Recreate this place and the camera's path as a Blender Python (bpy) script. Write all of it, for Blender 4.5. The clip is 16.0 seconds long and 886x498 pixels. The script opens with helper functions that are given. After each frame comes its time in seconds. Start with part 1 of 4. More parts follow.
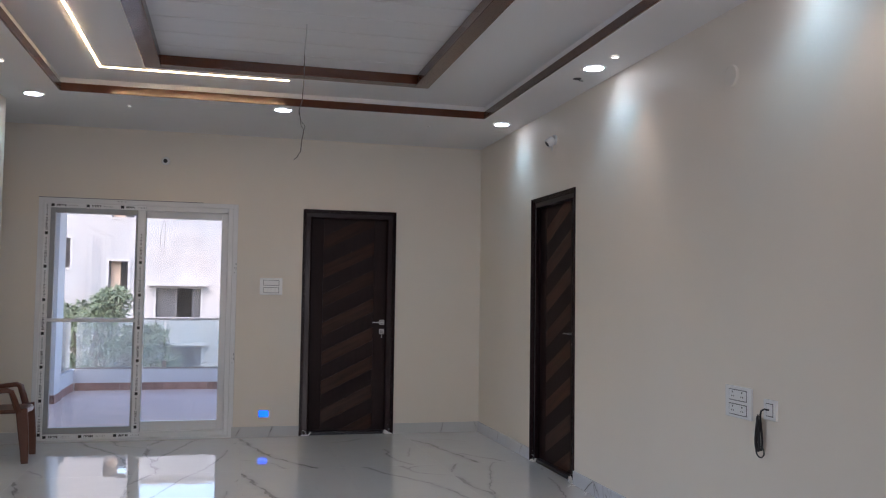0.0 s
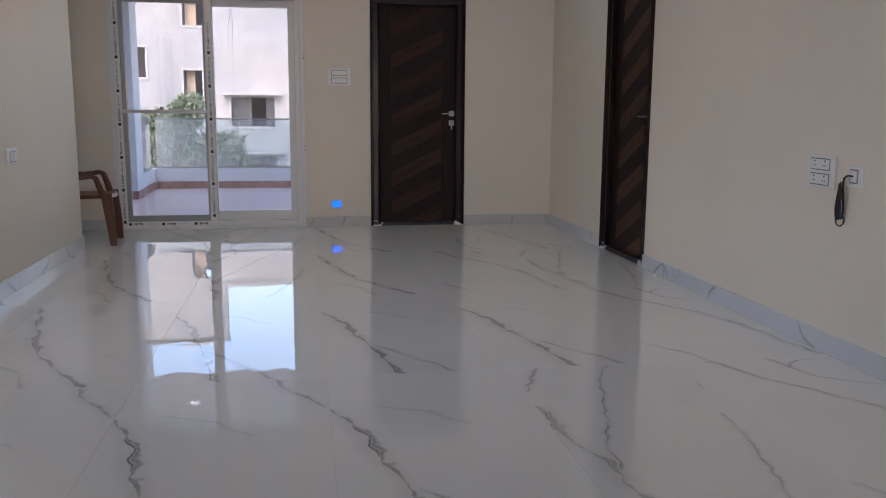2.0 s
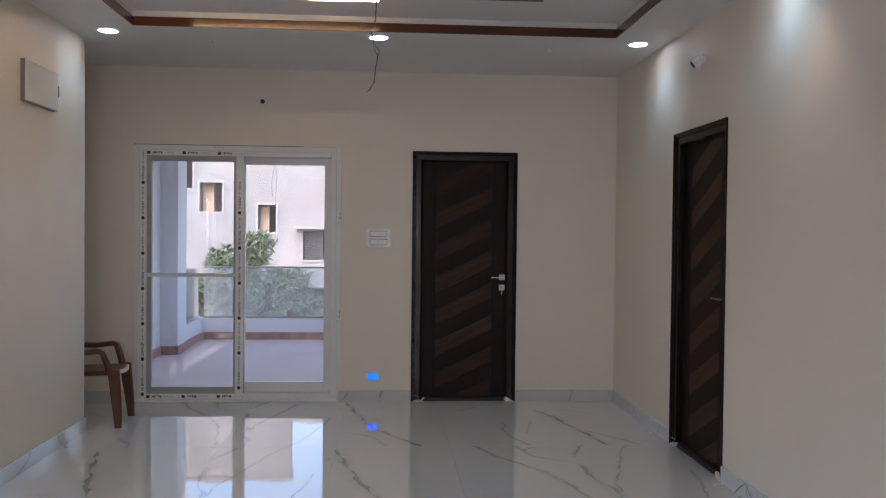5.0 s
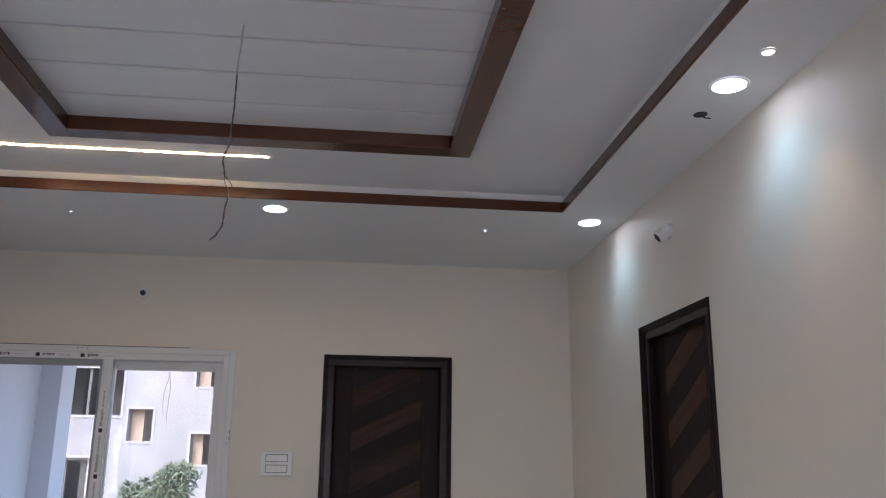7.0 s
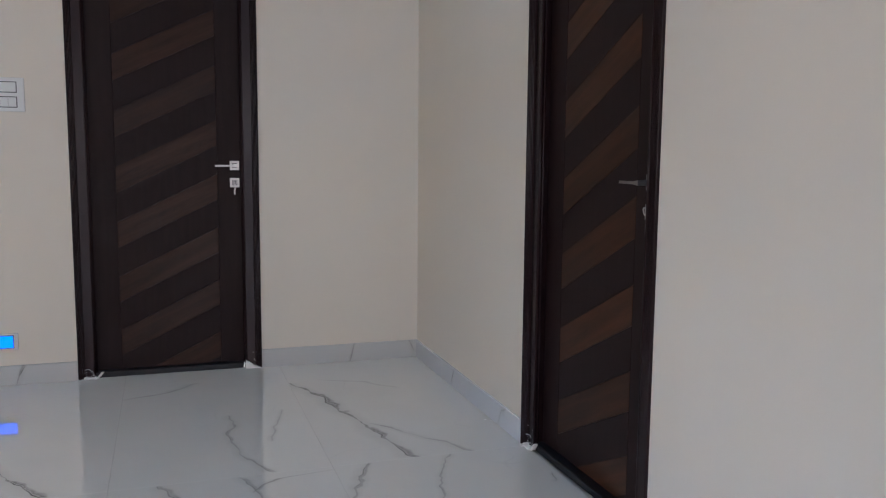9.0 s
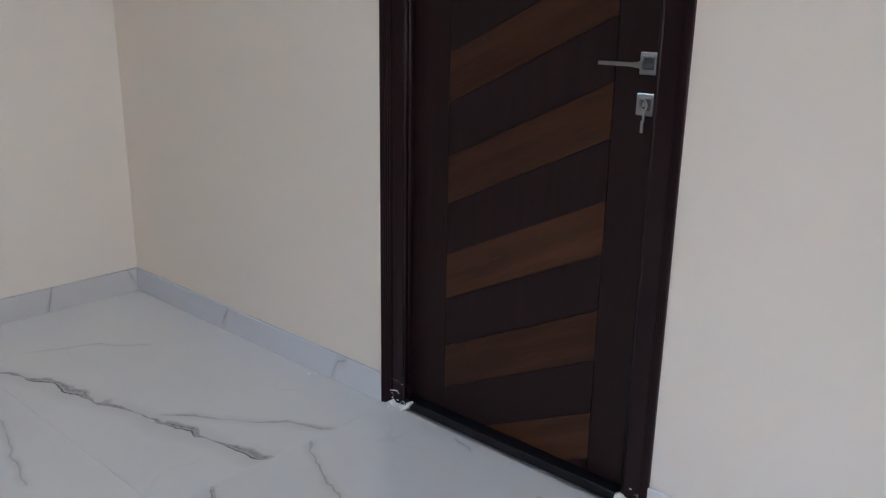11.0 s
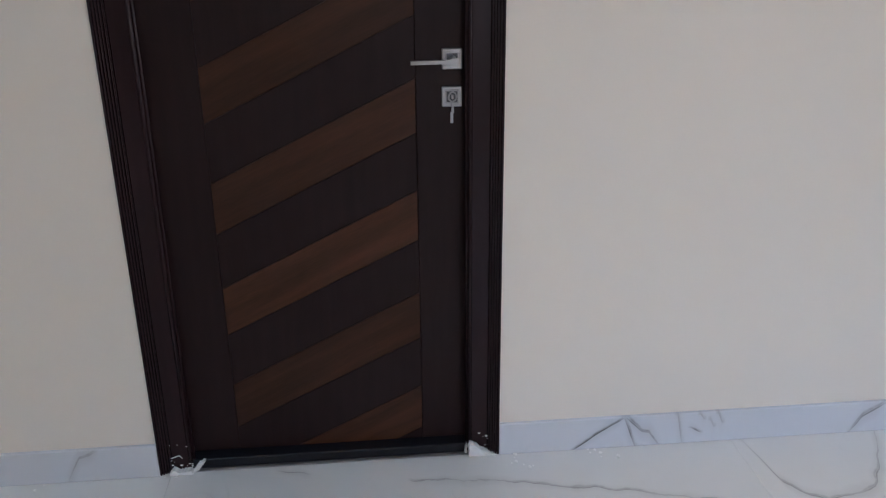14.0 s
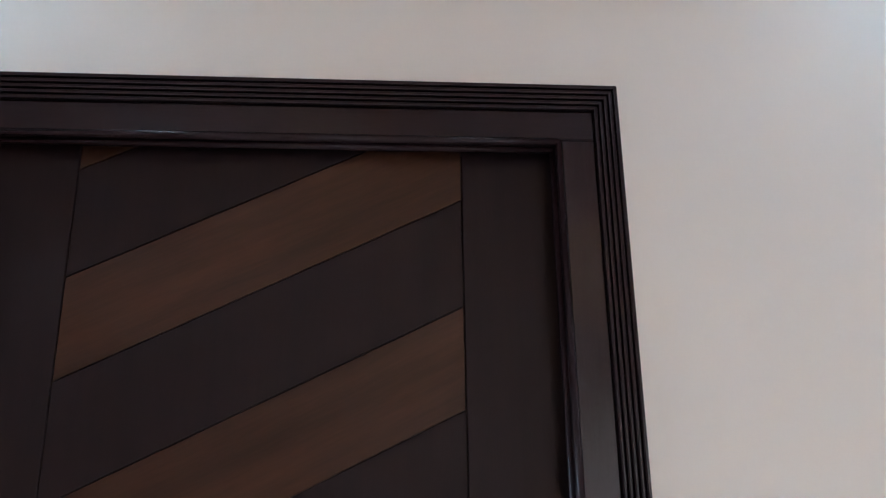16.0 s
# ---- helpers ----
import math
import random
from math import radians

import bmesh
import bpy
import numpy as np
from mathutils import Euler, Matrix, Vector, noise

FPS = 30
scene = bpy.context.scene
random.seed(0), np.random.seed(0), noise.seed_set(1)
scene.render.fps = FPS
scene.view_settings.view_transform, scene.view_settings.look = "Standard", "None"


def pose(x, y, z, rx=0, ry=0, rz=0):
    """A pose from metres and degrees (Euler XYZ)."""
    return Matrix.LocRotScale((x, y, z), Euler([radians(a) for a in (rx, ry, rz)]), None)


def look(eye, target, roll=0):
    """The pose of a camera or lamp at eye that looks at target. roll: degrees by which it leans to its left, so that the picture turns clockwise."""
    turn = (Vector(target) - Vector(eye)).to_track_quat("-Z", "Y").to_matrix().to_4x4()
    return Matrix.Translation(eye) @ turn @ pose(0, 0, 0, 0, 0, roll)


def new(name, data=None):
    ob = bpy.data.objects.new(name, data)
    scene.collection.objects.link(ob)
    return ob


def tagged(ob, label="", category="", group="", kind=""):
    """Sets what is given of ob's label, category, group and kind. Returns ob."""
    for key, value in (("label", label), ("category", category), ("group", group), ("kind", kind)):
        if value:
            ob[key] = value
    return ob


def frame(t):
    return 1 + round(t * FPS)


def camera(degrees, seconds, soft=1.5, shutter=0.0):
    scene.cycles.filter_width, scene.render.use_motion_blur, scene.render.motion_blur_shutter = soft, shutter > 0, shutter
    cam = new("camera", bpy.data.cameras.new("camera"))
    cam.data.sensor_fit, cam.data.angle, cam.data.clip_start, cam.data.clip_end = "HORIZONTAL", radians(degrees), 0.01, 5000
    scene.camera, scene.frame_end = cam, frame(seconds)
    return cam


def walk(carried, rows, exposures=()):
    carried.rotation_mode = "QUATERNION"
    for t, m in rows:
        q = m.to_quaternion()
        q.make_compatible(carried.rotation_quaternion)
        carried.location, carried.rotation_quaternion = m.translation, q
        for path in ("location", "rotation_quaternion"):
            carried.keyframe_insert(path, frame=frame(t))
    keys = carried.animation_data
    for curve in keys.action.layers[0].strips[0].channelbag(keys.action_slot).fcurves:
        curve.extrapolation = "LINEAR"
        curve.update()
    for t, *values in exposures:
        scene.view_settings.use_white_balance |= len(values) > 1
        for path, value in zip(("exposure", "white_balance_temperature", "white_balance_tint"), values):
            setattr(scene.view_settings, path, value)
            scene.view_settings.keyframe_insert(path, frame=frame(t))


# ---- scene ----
cam = camera(55.5, 16.0, soft=1.15)
PATH = [
    (0, (-2.391, -7.92, 1.312), (-1.899, -5.984, 1.422), 0.8),
    (0.5, (-2.427, -7.901, 1.245), (-1.903, -5.975, 1.361), 0.7),
    (1, (-2.448, -7.857, 1.121), (-1.912, -5.932, 1.219), 0.7),
    (1.5, (-2.4, -7.898, 1.086), (-1.887, -5.972, 0.929), 0.9),
    (2, (-2.341, -7.858, 1.09), (-2.019, -5.912, 0.762), 0.4),
    (2.5, (-2.284, -7.693, 1.128), (-2.093, -5.741, 0.736), 0.4),
    (3, (-2.188, -7.533, 1.184), (-2.037, -5.583, 0.765), 0.6),
    (3.5, (-2.071, -7.372, 1.273), (-1.921, -5.421, 0.862), 0.7),
    (4, (-1.98, -7.275, 1.332), (-1.838, -5.307, 1.002), 0.5),
    (4.5, (-1.947, -7.164, 1.37), (-1.815, -5.179, 1.164), 0.5),
    (5, (-1.952, -7.053, 1.422), (-1.815, -5.059, 1.383), 0.6),
    (5.2, (-1.945, -6.985, 1.432), (-1.804, -4.99, 1.482), 0.6),
    (7.3, (-1.562, -5.621, 1.342), (-1.307, -3.705, 1.854), 0.5),
    (7.5, (-1.549, -5.482, 1.328), (-1.268, -3.55, 1.76), 0.4),
    (7.8, (-1.480, -5.249, 1.284), (-1.187, -3.290, 1.562), 0.3),
    (8, (-1.503, -5.073, 1.293), (-1.163, -3.109, 1.455), 0.1),
    (8.5, (-1.383, -4.739, 1.216), (-0.931, -2.791, 1.181), 0.2),
    (9, (-1.302, -4.375, 1.14), (-0.678, -2.49, 0.904), 0.5),
    (9.2, (-1.295, -4.217, 1.116), (-0.601, -2.372, 0.776), 0.4),
    (11.5, (-1.724, -2.828, 1.185), (-0.074, -1.862, 0.598), 1.4),
    (12, (-1.810, -2.503, 1.168), (0.030, -1.979, 0.587), 1.4),
    (12.5, (-1.878, -2.265, 1.161), (0.029, -2.142, 0.568), 1.6),
    (13, (-2.002, -2.146, 1.143), (-0.107, -2.220, 0.509), 1.2),
    (13.5, (-2.006, -2.078, 1.233), (-0.139, -2.224, 0.530), 0.0),
    (14, (-1.905, -2.026, 1.338), (-0.048, -2.195, 0.616), -0.6),
    (14.5, (-1.735, -1.921, 1.391), (0.209, -2.208, 1.018), -0.5),
    (14.9, (-1.539, -2.010, 1.483), (0.443, -2.249, 1.593), -0.3),
    (15.2, (-1.390, -2.043, 1.517), (0.566, -2.249, 1.874), -0.4),
    (15.4, (-1.281, -2.035, 1.533), (0.652, -2.244, 2.001), -0.6),
    (15.6, (-1.171, -2.040, 1.541), (0.734, -2.210, 2.128), -0.5),
    (16, (-0.971, -2.036, 1.561), (0.926, -2.188, 2.177), -0.9),
]
walk(cam, [(t, look(eye, target, roll)) for t, eye, target, roll in PATH],
     exposures=[(0, 0.37, 6000, 20), (1, 0.40, 6000, 20), (2, 0.27, 6200, 22), (3.5, 0.27, 6200, 22), (5.2, 0.21, 6220, 22), (7.5, 0.45, 5800, 19), (8.5, 0.67, 5770, 19),
                (9.2, 0.98, 5740, 19), (11.5, 1.20, 5720, 19), (13, 1.20, 5700, 19), (13.5, 1.13, 5720, 19), (14.4, 1.10, 5760, 19), (15.0, 1.42, 5800, 19), (16, 1.46, 5740, 20)])

# ---- world and light ----
world = bpy.data.worlds.new("sky")
scene.world = world
world.use_nodes = True
wn = world.node_tree
sky = wn.nodes.new("ShaderNodeTexSky")
sky.sky_type, sky.sun_disc = "NISHITA", False
sky.sun_elevation, sky.sun_rotation = radians(42), radians(200)
sky.dust_density, sky.air_density = 3.0, 1.2
wn.nodes["Background"].inputs[1].default_value = 0.5
wn.links.new(sky.outputs[0], wn.nodes["Background"].inputs[0])

sun = new("sun", bpy.data.lights.new("sun", "SUN"))
sun.data.energy, sun.data.angle, sun.data.color = 0.7, radians(0.6), (1.0, 0.93, 0.86)
sun.matrix_world = look((0, 0, 0), (0.27, 0.70, -0.66))


def area(name, eye, target, sx, sy, power, colour):
    ob = new(name, bpy.data.lights.new(name, "AREA"))
    ob.data.shape, ob.data.size, ob.data.size_y = "RECTANGLE", sx, sy
    ob.data.energy, ob.data.color = power, colour
    ob.matrix_world = look(eye, target)
    return ob


SKY_TINT = (0.86, 0.93, 1.0)
area("west_window_daylight", (-4.42, -4.2, 1.30), (0, -4.2, 1.25), 2.3, 1.6, 6, SKY_TINT)
area("balcony_daylight", (-3.16, 0.34, 1.05), (-3.0, -5, 0.9), 1.5, 1.9, 1, SKY_TINT)
# fill light from the unseen south end, brightens the north and east walls
area("south_fill_light", (-1.15, -14.25, 1.45), (-1.15, 0, 1.45), 1.9, 1.5, 46, (0.98, 0.975, 0.985))


def spot(name, x, y, power, colour, size=84):
    ob = new(name, bpy.data.lights.new(name, "SPOT"))
    ob.data.energy, ob.data.color, ob.data.spot_size, ob.data.spot_blend = power, colour, radians(size), 0.8
    ob.data.shadow_soft_size = 0.03
    ob.matrix_world = look((x, y, 2.738), (x, y, 0))
    return ob


COOL, WARM = (0.40, 0.82, 1.0), (1.0, 0.72, 0.48)
DOWNLIGHTS = [(x, y) for y in (-1.235, -3.08, -4.93) for x in (-0.197, -2.01, -3.82) if not (x == -2.01 and y == -3.08)]
PINSPOTS = [(-0.772, -0.98), (-3.175, -1.01)]
MINIS = [(-3.825, -2.16), (-0.183, -3.352), (-0.183, -5.25)]
for dx, dy in DOWNLIGHTS:
    spot("downlight_beam", dx, dy, 4.2, COOL, 128)
for dx, dy in MINIS[1:]:
    spot("mini_spot_beam", dx, dy, 6, WARM, 70)


# ---- materials ----
def rgba(c):
    return (*c, 1.0)


def mat(name, base, rough=0.5, metal=0.0, vary=0.06, scale=6.0, fine=60.0, bump=0.02, stretch=(1, 1, 1), coat=0.0, random_tint=0.0, spec=0.5):
    m = bpy.data.materials.new(name)
    m.use_nodes = True
    nt = m.node_tree
    b = nt.nodes["Principled BSDF"]
    b.inputs["Roughness"].default_value, b.inputs["Metallic"].default_value = rough, metal
    b.inputs["Coat Weight"].default_value = coat
    b.inputs["Specular IOR Level"].default_value = spec
    b.inputs["Coat Roughness"].default_value = 0.12
    tc = nt.nodes.new("ShaderNodeTexCoord")
    mp = nt.nodes.new("ShaderNodeMapping")
    mp.inputs["Scale"].default_value = stretch
    nt.links.new(tc.outputs["Object"], mp.inputs[0])
    n1, n2 = nt.nodes.new("ShaderNodeTexNoise"), nt.nodes.new("ShaderNodeTexNoise")
    n1.inputs["Scale"].default_value, n2.inputs["Scale"].default_value = scale, fine
    n1.inputs["Detail"].default_value, n2.inputs["Detail"].default_value = 5, 3
    for n in (n1, n2):
        nt.links.new(mp.outputs[0], n.inputs["Vector"])
    add = nt.nodes.new("ShaderNodeMath")
    add.operation = "MULTIPLY_ADD"
    nt.links.new(n2.outputs[0], add.inputs[0])
    add.inputs[1].default_value = 0.35
    nt.links.new(n1.outputs[0], add.inputs[2])
    ramp = nt.nodes.new("ShaderNodeMapRange")
    ramp.inputs[1].default_value, ramp.inputs[2].default_value = 0.35, 1.0
    ramp.inputs[3].default_value, ramp.inputs[4].default_value = 1 - vary, 1 + vary
    nt.links.new(add.outputs[0], ramp.inputs[0])
    last = ramp.outputs[0]
    if random_tint:
        info = nt.nodes.new("ShaderNodeObjectInfo")
        mr = nt.nodes.new("ShaderNodeMapRange")
        mr.inputs[3].default_value, mr.inputs[4].default_value = 1 - random_tint, 1 + random_tint
        nt.links.new(info.outputs["Random"], mr.inputs[0])
        mul = nt.nodes.new("ShaderNodeMath")
        mul.operation = "MULTIPLY"
        nt.links.new(last, mul.inputs[0])
        nt.links.new(mr.outputs[0], mul.inputs[1])
        last = mul.outputs[0]
    vm = nt.nodes.new("ShaderNodeVectorMath")
    vm.operation = "SCALE"
    vm.inputs[0].default_value = base
    nt.links.new(last, vm.inputs["Scale"])
    nt.links.new(vm.outputs[0], b.inputs["Base Color"])
    if bump:
        bp = nt.nodes.new("ShaderNodeBump")
        bp.inputs["Strength"].default_value, bp.inputs["Distance"].default_value = bump, 0.01
        nt.links.new(n2.outputs[0], bp.inputs["Height"])
        nt.links.new(bp.outputs[0], b.inputs["Normal"])
    return m


def glow(name, colour, strength):
    m = bpy.data.materials.new(name)
    m.use_nodes = True
    b = m.node_tree.nodes["Principled BSDF"]
    b.inputs["Base Color"].default_value = rgba(colour)
    b.inputs["Emission Color"].default_value, b.inputs["Emission Strength"].default_value = rgba(colour), strength
    return m


def clear_glass(name, tint, ior, dust_haze):
    m = bpy.data.materials.new(name)
    m.use_nodes = True
    nt = m.node_tree
    out = nt.nodes["Material Output"]
    tr, gl, df, mix, film, fr, ns = (nt.nodes.new("ShaderNode" + k) for k in ("BsdfTransparent", "BsdfGlossy", "BsdfDiffuse", "MixShader", "MixShader", "Fresnel", "TexNoise"))
    tr.inputs[0].default_value = rgba(tint)
    gl.inputs["Roughness"].default_value = 0.0
    # pale diffuse film paints the sky's haze on the glass, besides some dust
    df.inputs[0].default_value = (0.8, 0.82, 0.84, 1)
    ns.inputs["Scale"].default_value, ns.inputs["Detail"].default_value = 3.5, 4
    rng_n = nt.nodes.new("ShaderNodeMapRange")
    rng_n.inputs[1].default_value, rng_n.inputs[2].default_value = 0.3, 0.75
    rng_n.inputs[3].default_value, rng_n.inputs[4].default_value = dust_haze * 0.5, dust_haze * 1.5
    fr.inputs[0].default_value = ior
    nt.links.new(ns.outputs[0], rng_n.inputs[0])
    nt.links.new(rng_n.outputs[0], film.inputs[0])
    nt.links.new(tr.outputs[0], film.inputs[1])
    nt.links.new(df.outputs[0], film.inputs[2])
    nt.links.new(fr.outputs[0], mix.inputs[0])
    nt.links.new(film.outputs[0], mix.inputs[1])
    nt.links.new(gl.outputs[0], mix.inputs[2])
    nt.links.new(mix.outputs[0], out.inputs[0])
    return m


TILE_W, TILE_L = 0.755, 1.51


def marble(name, veins, base=(0.71, 0.70, 0.675), rough=0.004, u_axis=0, s_axis=1, wobble=1.0):
    """White glazed tile. A vein is (width, darkness, knots): a bent line u(s) through its knots (u, s), with s running along minus s_axis."""
    m = bpy.data.materials.new(name)
    m.use_nodes = True
    nt = m.node_tree
    b = nt.nodes["Principled BSDF"]
    b.inputs["Roughness"].default_value = rough
    b.inputs["IOR"].default_value = 1.55
    b.inputs["Coat Weight"].default_value, b.inputs["Coat Roughness"].default_value = (0.3 if rough < 0.1 else 0.0), 0.003

    def math_node(op, a, c=None, d=None, clamp=False):
        n = nt.nodes.new("ShaderNodeMath")
        n.operation, n.use_clamp = op, clamp
        for i, v in enumerate((a, c, d)):
            if v is None:
                continue
            if isinstance(v, (int, float)):
                n.inputs[i].default_value = v
            else:
                nt.links.new(v, n.inputs[i])
        return n.outputs[0]

    def noise_node(scale, detail=4.0, rough_n=0.6, own=False):
        n = nt.nodes.new("ShaderNodeTexNoise")
        n.inputs["Scale"].default_value, n.inputs["Detail"].default_value, n.inputs["Roughness"].default_value = scale, detail, rough_n
        nt.links.new(shifted.outputs[0] if own else tc.outputs["Object"], n.inputs["Vector"])
        return n.outputs[0]

    info = nt.nodes.new("ShaderNodeObjectInfo")
    shifted = nt.nodes.new("ShaderNodeVectorMath")
    shifted.operation = "MULTIPLY_ADD"
    shifted.inputs[1].default_value = (17.0, 29.0, 11.0)
    tc = nt.nodes.new("ShaderNodeTexCoord")
    sep = nt.nodes.new("ShaderNodeSeparateXYZ")
    nt.links.new(tc.outputs["Object"], sep.inputs[0])
    nt.links.new(info.outputs["Random"], shifted.inputs[0])
    nt.links.new(tc.outputs["Object"], shifted.inputs[2])
    mid, jag, fine = noise_node(5.0, 2.0), noise_node(18.0, 2.0), noise_node(70.0, 2.0)
    patch = noise_node(6.0, 2.0)
    u, s = sep.outputs[u_axis], math_node("MULTIPLY", sep.outputs[s_axis], -1.0)
    warp = math_node("MULTIPLY_ADD", mid, 0.10 * wobble, -0.05 * wobble)
    warp = math_node("ADD", warp, math_node("MULTIPLY_ADD", jag, 0.022 * wobble, -0.011 * wobble))
    warp = math_node("ADD", warp, math_node("MULTIPLY_ADD", fine, 0.005 * wobble, -0.0025 * wobble))
    swell = math_node("MULTIPLY_ADD", patch, 4.0, -1.45, True)
    grainy = math_node("MULTIPLY_ADD", fine, 2.2, -0.45, True)
    dark = None
    for width, depth, knots in veins:
        f = None
        for (u0, s0), (u1, s1) in zip(knots, knots[1:]):
            step = math_node("MINIMUM", math_node("MAXIMUM", math_node("SUBTRACT", s, s0), 0.0), s1 - s0)
            f = math_node("MULTIPLY_ADD", step, (u1 - u0) / (s1 - s0), knots[0][0] if f is None else f)
        s_in, s_out = knots[0][1], knots[-1][1]
        lean = math.hypot(1.0, (knots[-1][0] - knots[0][0]) / (s_out - s_in))
        # signed gap, measured square to the vein
        gap = math_node("MULTIPLY", math_node("ADD", math_node("SUBTRACT", u, f), warp), 1.0 / lean)
        inside = math_node("MULTIPLY", math_node("MULTIPLY_ADD", math_node("SUBTRACT", s, s_in), 40.0, 0.4, True), math_node("MULTIPLY_ADD", math_node("SUBTRACT", s_out, s), 40.0, 0.4, True))
        away = math_node("ABSOLUTE", gap)
        hair = math_node("SUBTRACT", 1.25, math_node("DIVIDE", away, 0.0024 + 0.09 * width), None, True)
        # the smear lies on one side of the hair line
        wide = math_node("MULTIPLY_ADD", swell, width, 0.0015)
        smear = math_node("SUBTRACT", 1.0, math_node("DIVIDE", math_node("ABSOLUTE", math_node("SUBTRACT", gap, math_node("MULTIPLY", wide, 0.7))), wide), None, True)
        smear = math_node("MULTIPLY", math_node("POWER", smear, 0.7), math_node("MULTIPLY_ADD", grainy, 0.6, 0.4))
        halo = math_node("MULTIPLY", math_node("SUBTRACT", 1.0, math_node("DIVIDE", away, 2.6 * width + 0.012), None, True), 0.16)
        line = math_node("MULTIPLY", math_node("MAXIMUM", math_node("MULTIPLY", hair, math_node("MULTIPLY_ADD", swell, 0.6, 0.42)), math_node("MULTIPLY", smear, 0.85)), depth)
        line = math_node("MULTIPLY", math_node("MAXIMUM", line, halo), inside)
        dark = line if dark is None else math_node("MAXIMUM", dark, line)
    # faint hair cracks and clouds across the print
    crack = math_node("SUBTRACT", 1.0, math_node("DIVIDE", math_node("ABSOLUTE", math_node("SUBTRACT", noise_node(1.9, 2.5, 0.5, True), 0.5)), 0.004), None, True)
    crack = math_node("MULTIPLY", crack, math_node("MULTIPLY_ADD", noise_node(4.0, 1.0, own=True), 2.6, -1.35, True))
    dark = math_node("MAXIMUM", dark, math_node("MULTIPLY", crack, 0.24))
    cloud = math_node("MULTIPLY", math_node("MULTIPLY_ADD", noise_node(1.8, 3.0, own=True), 1.6, -0.7, True), 0.10)
    dark = math_node("MAXIMUM", dark, cloud)
    mix = nt.nodes.new("ShaderNodeMix")
    mix.data_type = "RGBA"
    mix.inputs["A"].default_value, mix.inputs["B"].default_value = rgba(base), (0.10, 0.09, 0.088, 1)
    nt.links.new(dark, mix.inputs["Factor"])
    nt.links.new(mix.outputs["Result"], b.inputs["Base Color"])
    bp = nt.nodes.new("ShaderNodeBump")
    bp.inputs["Strength"].default_value, bp.inputs["Distance"].default_value = 0.012, 0.02
    nt.links.new(noise_node(9.0, 1.0), bp.inputs["Height"])
    nt.links.new(bp.outputs[0], b.inputs["Normal"])
    nt.links.new(bp.outputs[0], b.inputs["Coat Normal"])
    return m


# the five prints that the floor tiles repeat
PRINT_P = [(0.020, 0.95, [(0, 0.38), (0.11, 0.66), (0.20, 1.02), (0.24, 1.27), (0.31, 1.51)]), (0.008, 0.58, [(0.24, 1.07), (0.37, 1.27), (0.46, 1.38), (0.52, 1.51)]),
           (0.002, 0.36, [(0.15, 0.36), (0.22, 0.39), (0.35, 0.45), (0.49, 0.6)])]
PRINT_P2 = PRINT_P + [(0.012, 0.65, [(0.55, 0), (0.63, 0.2), (0.75, 0.36)])]
PRINT_Q = [(0.010, 0.72, [(0.13, 0), (0.07, 0.16), (0, 0.3)]), (0.005, 0.65, [(0.44, 0), (0.38, 0.1), (0.30, 0.36), (0.25, 0.56), (0.17, 0.74), (0.10, 1.05)]),
           (0.022, 0.7, [(0, 0.45), (0.02, 0.72), (0.07, 0.95), (0.10, 1.2), (0.17, 1.51)]), (0.005, 0.58, [(0.67, 0.62), (0.62, 0.86), (0.55, 1.19), (0.52, 1.34), (0.42, 1.5)]), (0.003, 0.58, [(0.74, 0.28), (0.72, 0.36)])]
PRINT_R = [(0.014, 0.65, [(0.16, 0), (0.29, 0.3), (0.46, 0.52), (0.58, 0.78), (0.65, 1.06), (0.73, 1.5)]), (0.006, 0.58, [(0.42, 0), (0.47, 0.14), (0.52, 0.28), (0.60, 0.34), (0.75, 0.42)]),
           (0.006, 0.58, [(0, 1.22), (0.14, 1.42), (0.17, 1.51)]), (0.004, 0.6, [(0.75, 0.03), (0.56, 0.055), (0.49, 0.10), (0.46, 0.15)])]
PRINT_S = [(0.018, 0.95, [(0, 0.08), (0.05, 0.3), (0.17, 0.8), (0.32, 1.14), (0.54, 1.51)]), (0.004, 0.43, [(0, 1.09), (0.14, 1.16), (0.24, 1.27), (0.34, 1.5)])]
PRINT_U = [(0.008, 0.65, [(0.44, 0.8), (0.43, 1.12), (0.45, 1.31), (0.53, 1.5)]), (0.006, 0.5, [(0.33, 0.25), (0.19, 0.38), (0, 0.45)]), (0.004, 0.43, [(0.66, 0.78), (0.57, 1.18)])]
M_TILES = {k: marble("marble_tile_" + k, v) for k, v in (("p", PRINT_P), ("pp", PRINT_P2), ("q", PRINT_Q), ("r", PRINT_R), ("s", PRINT_S), ("u", PRINT_U))}
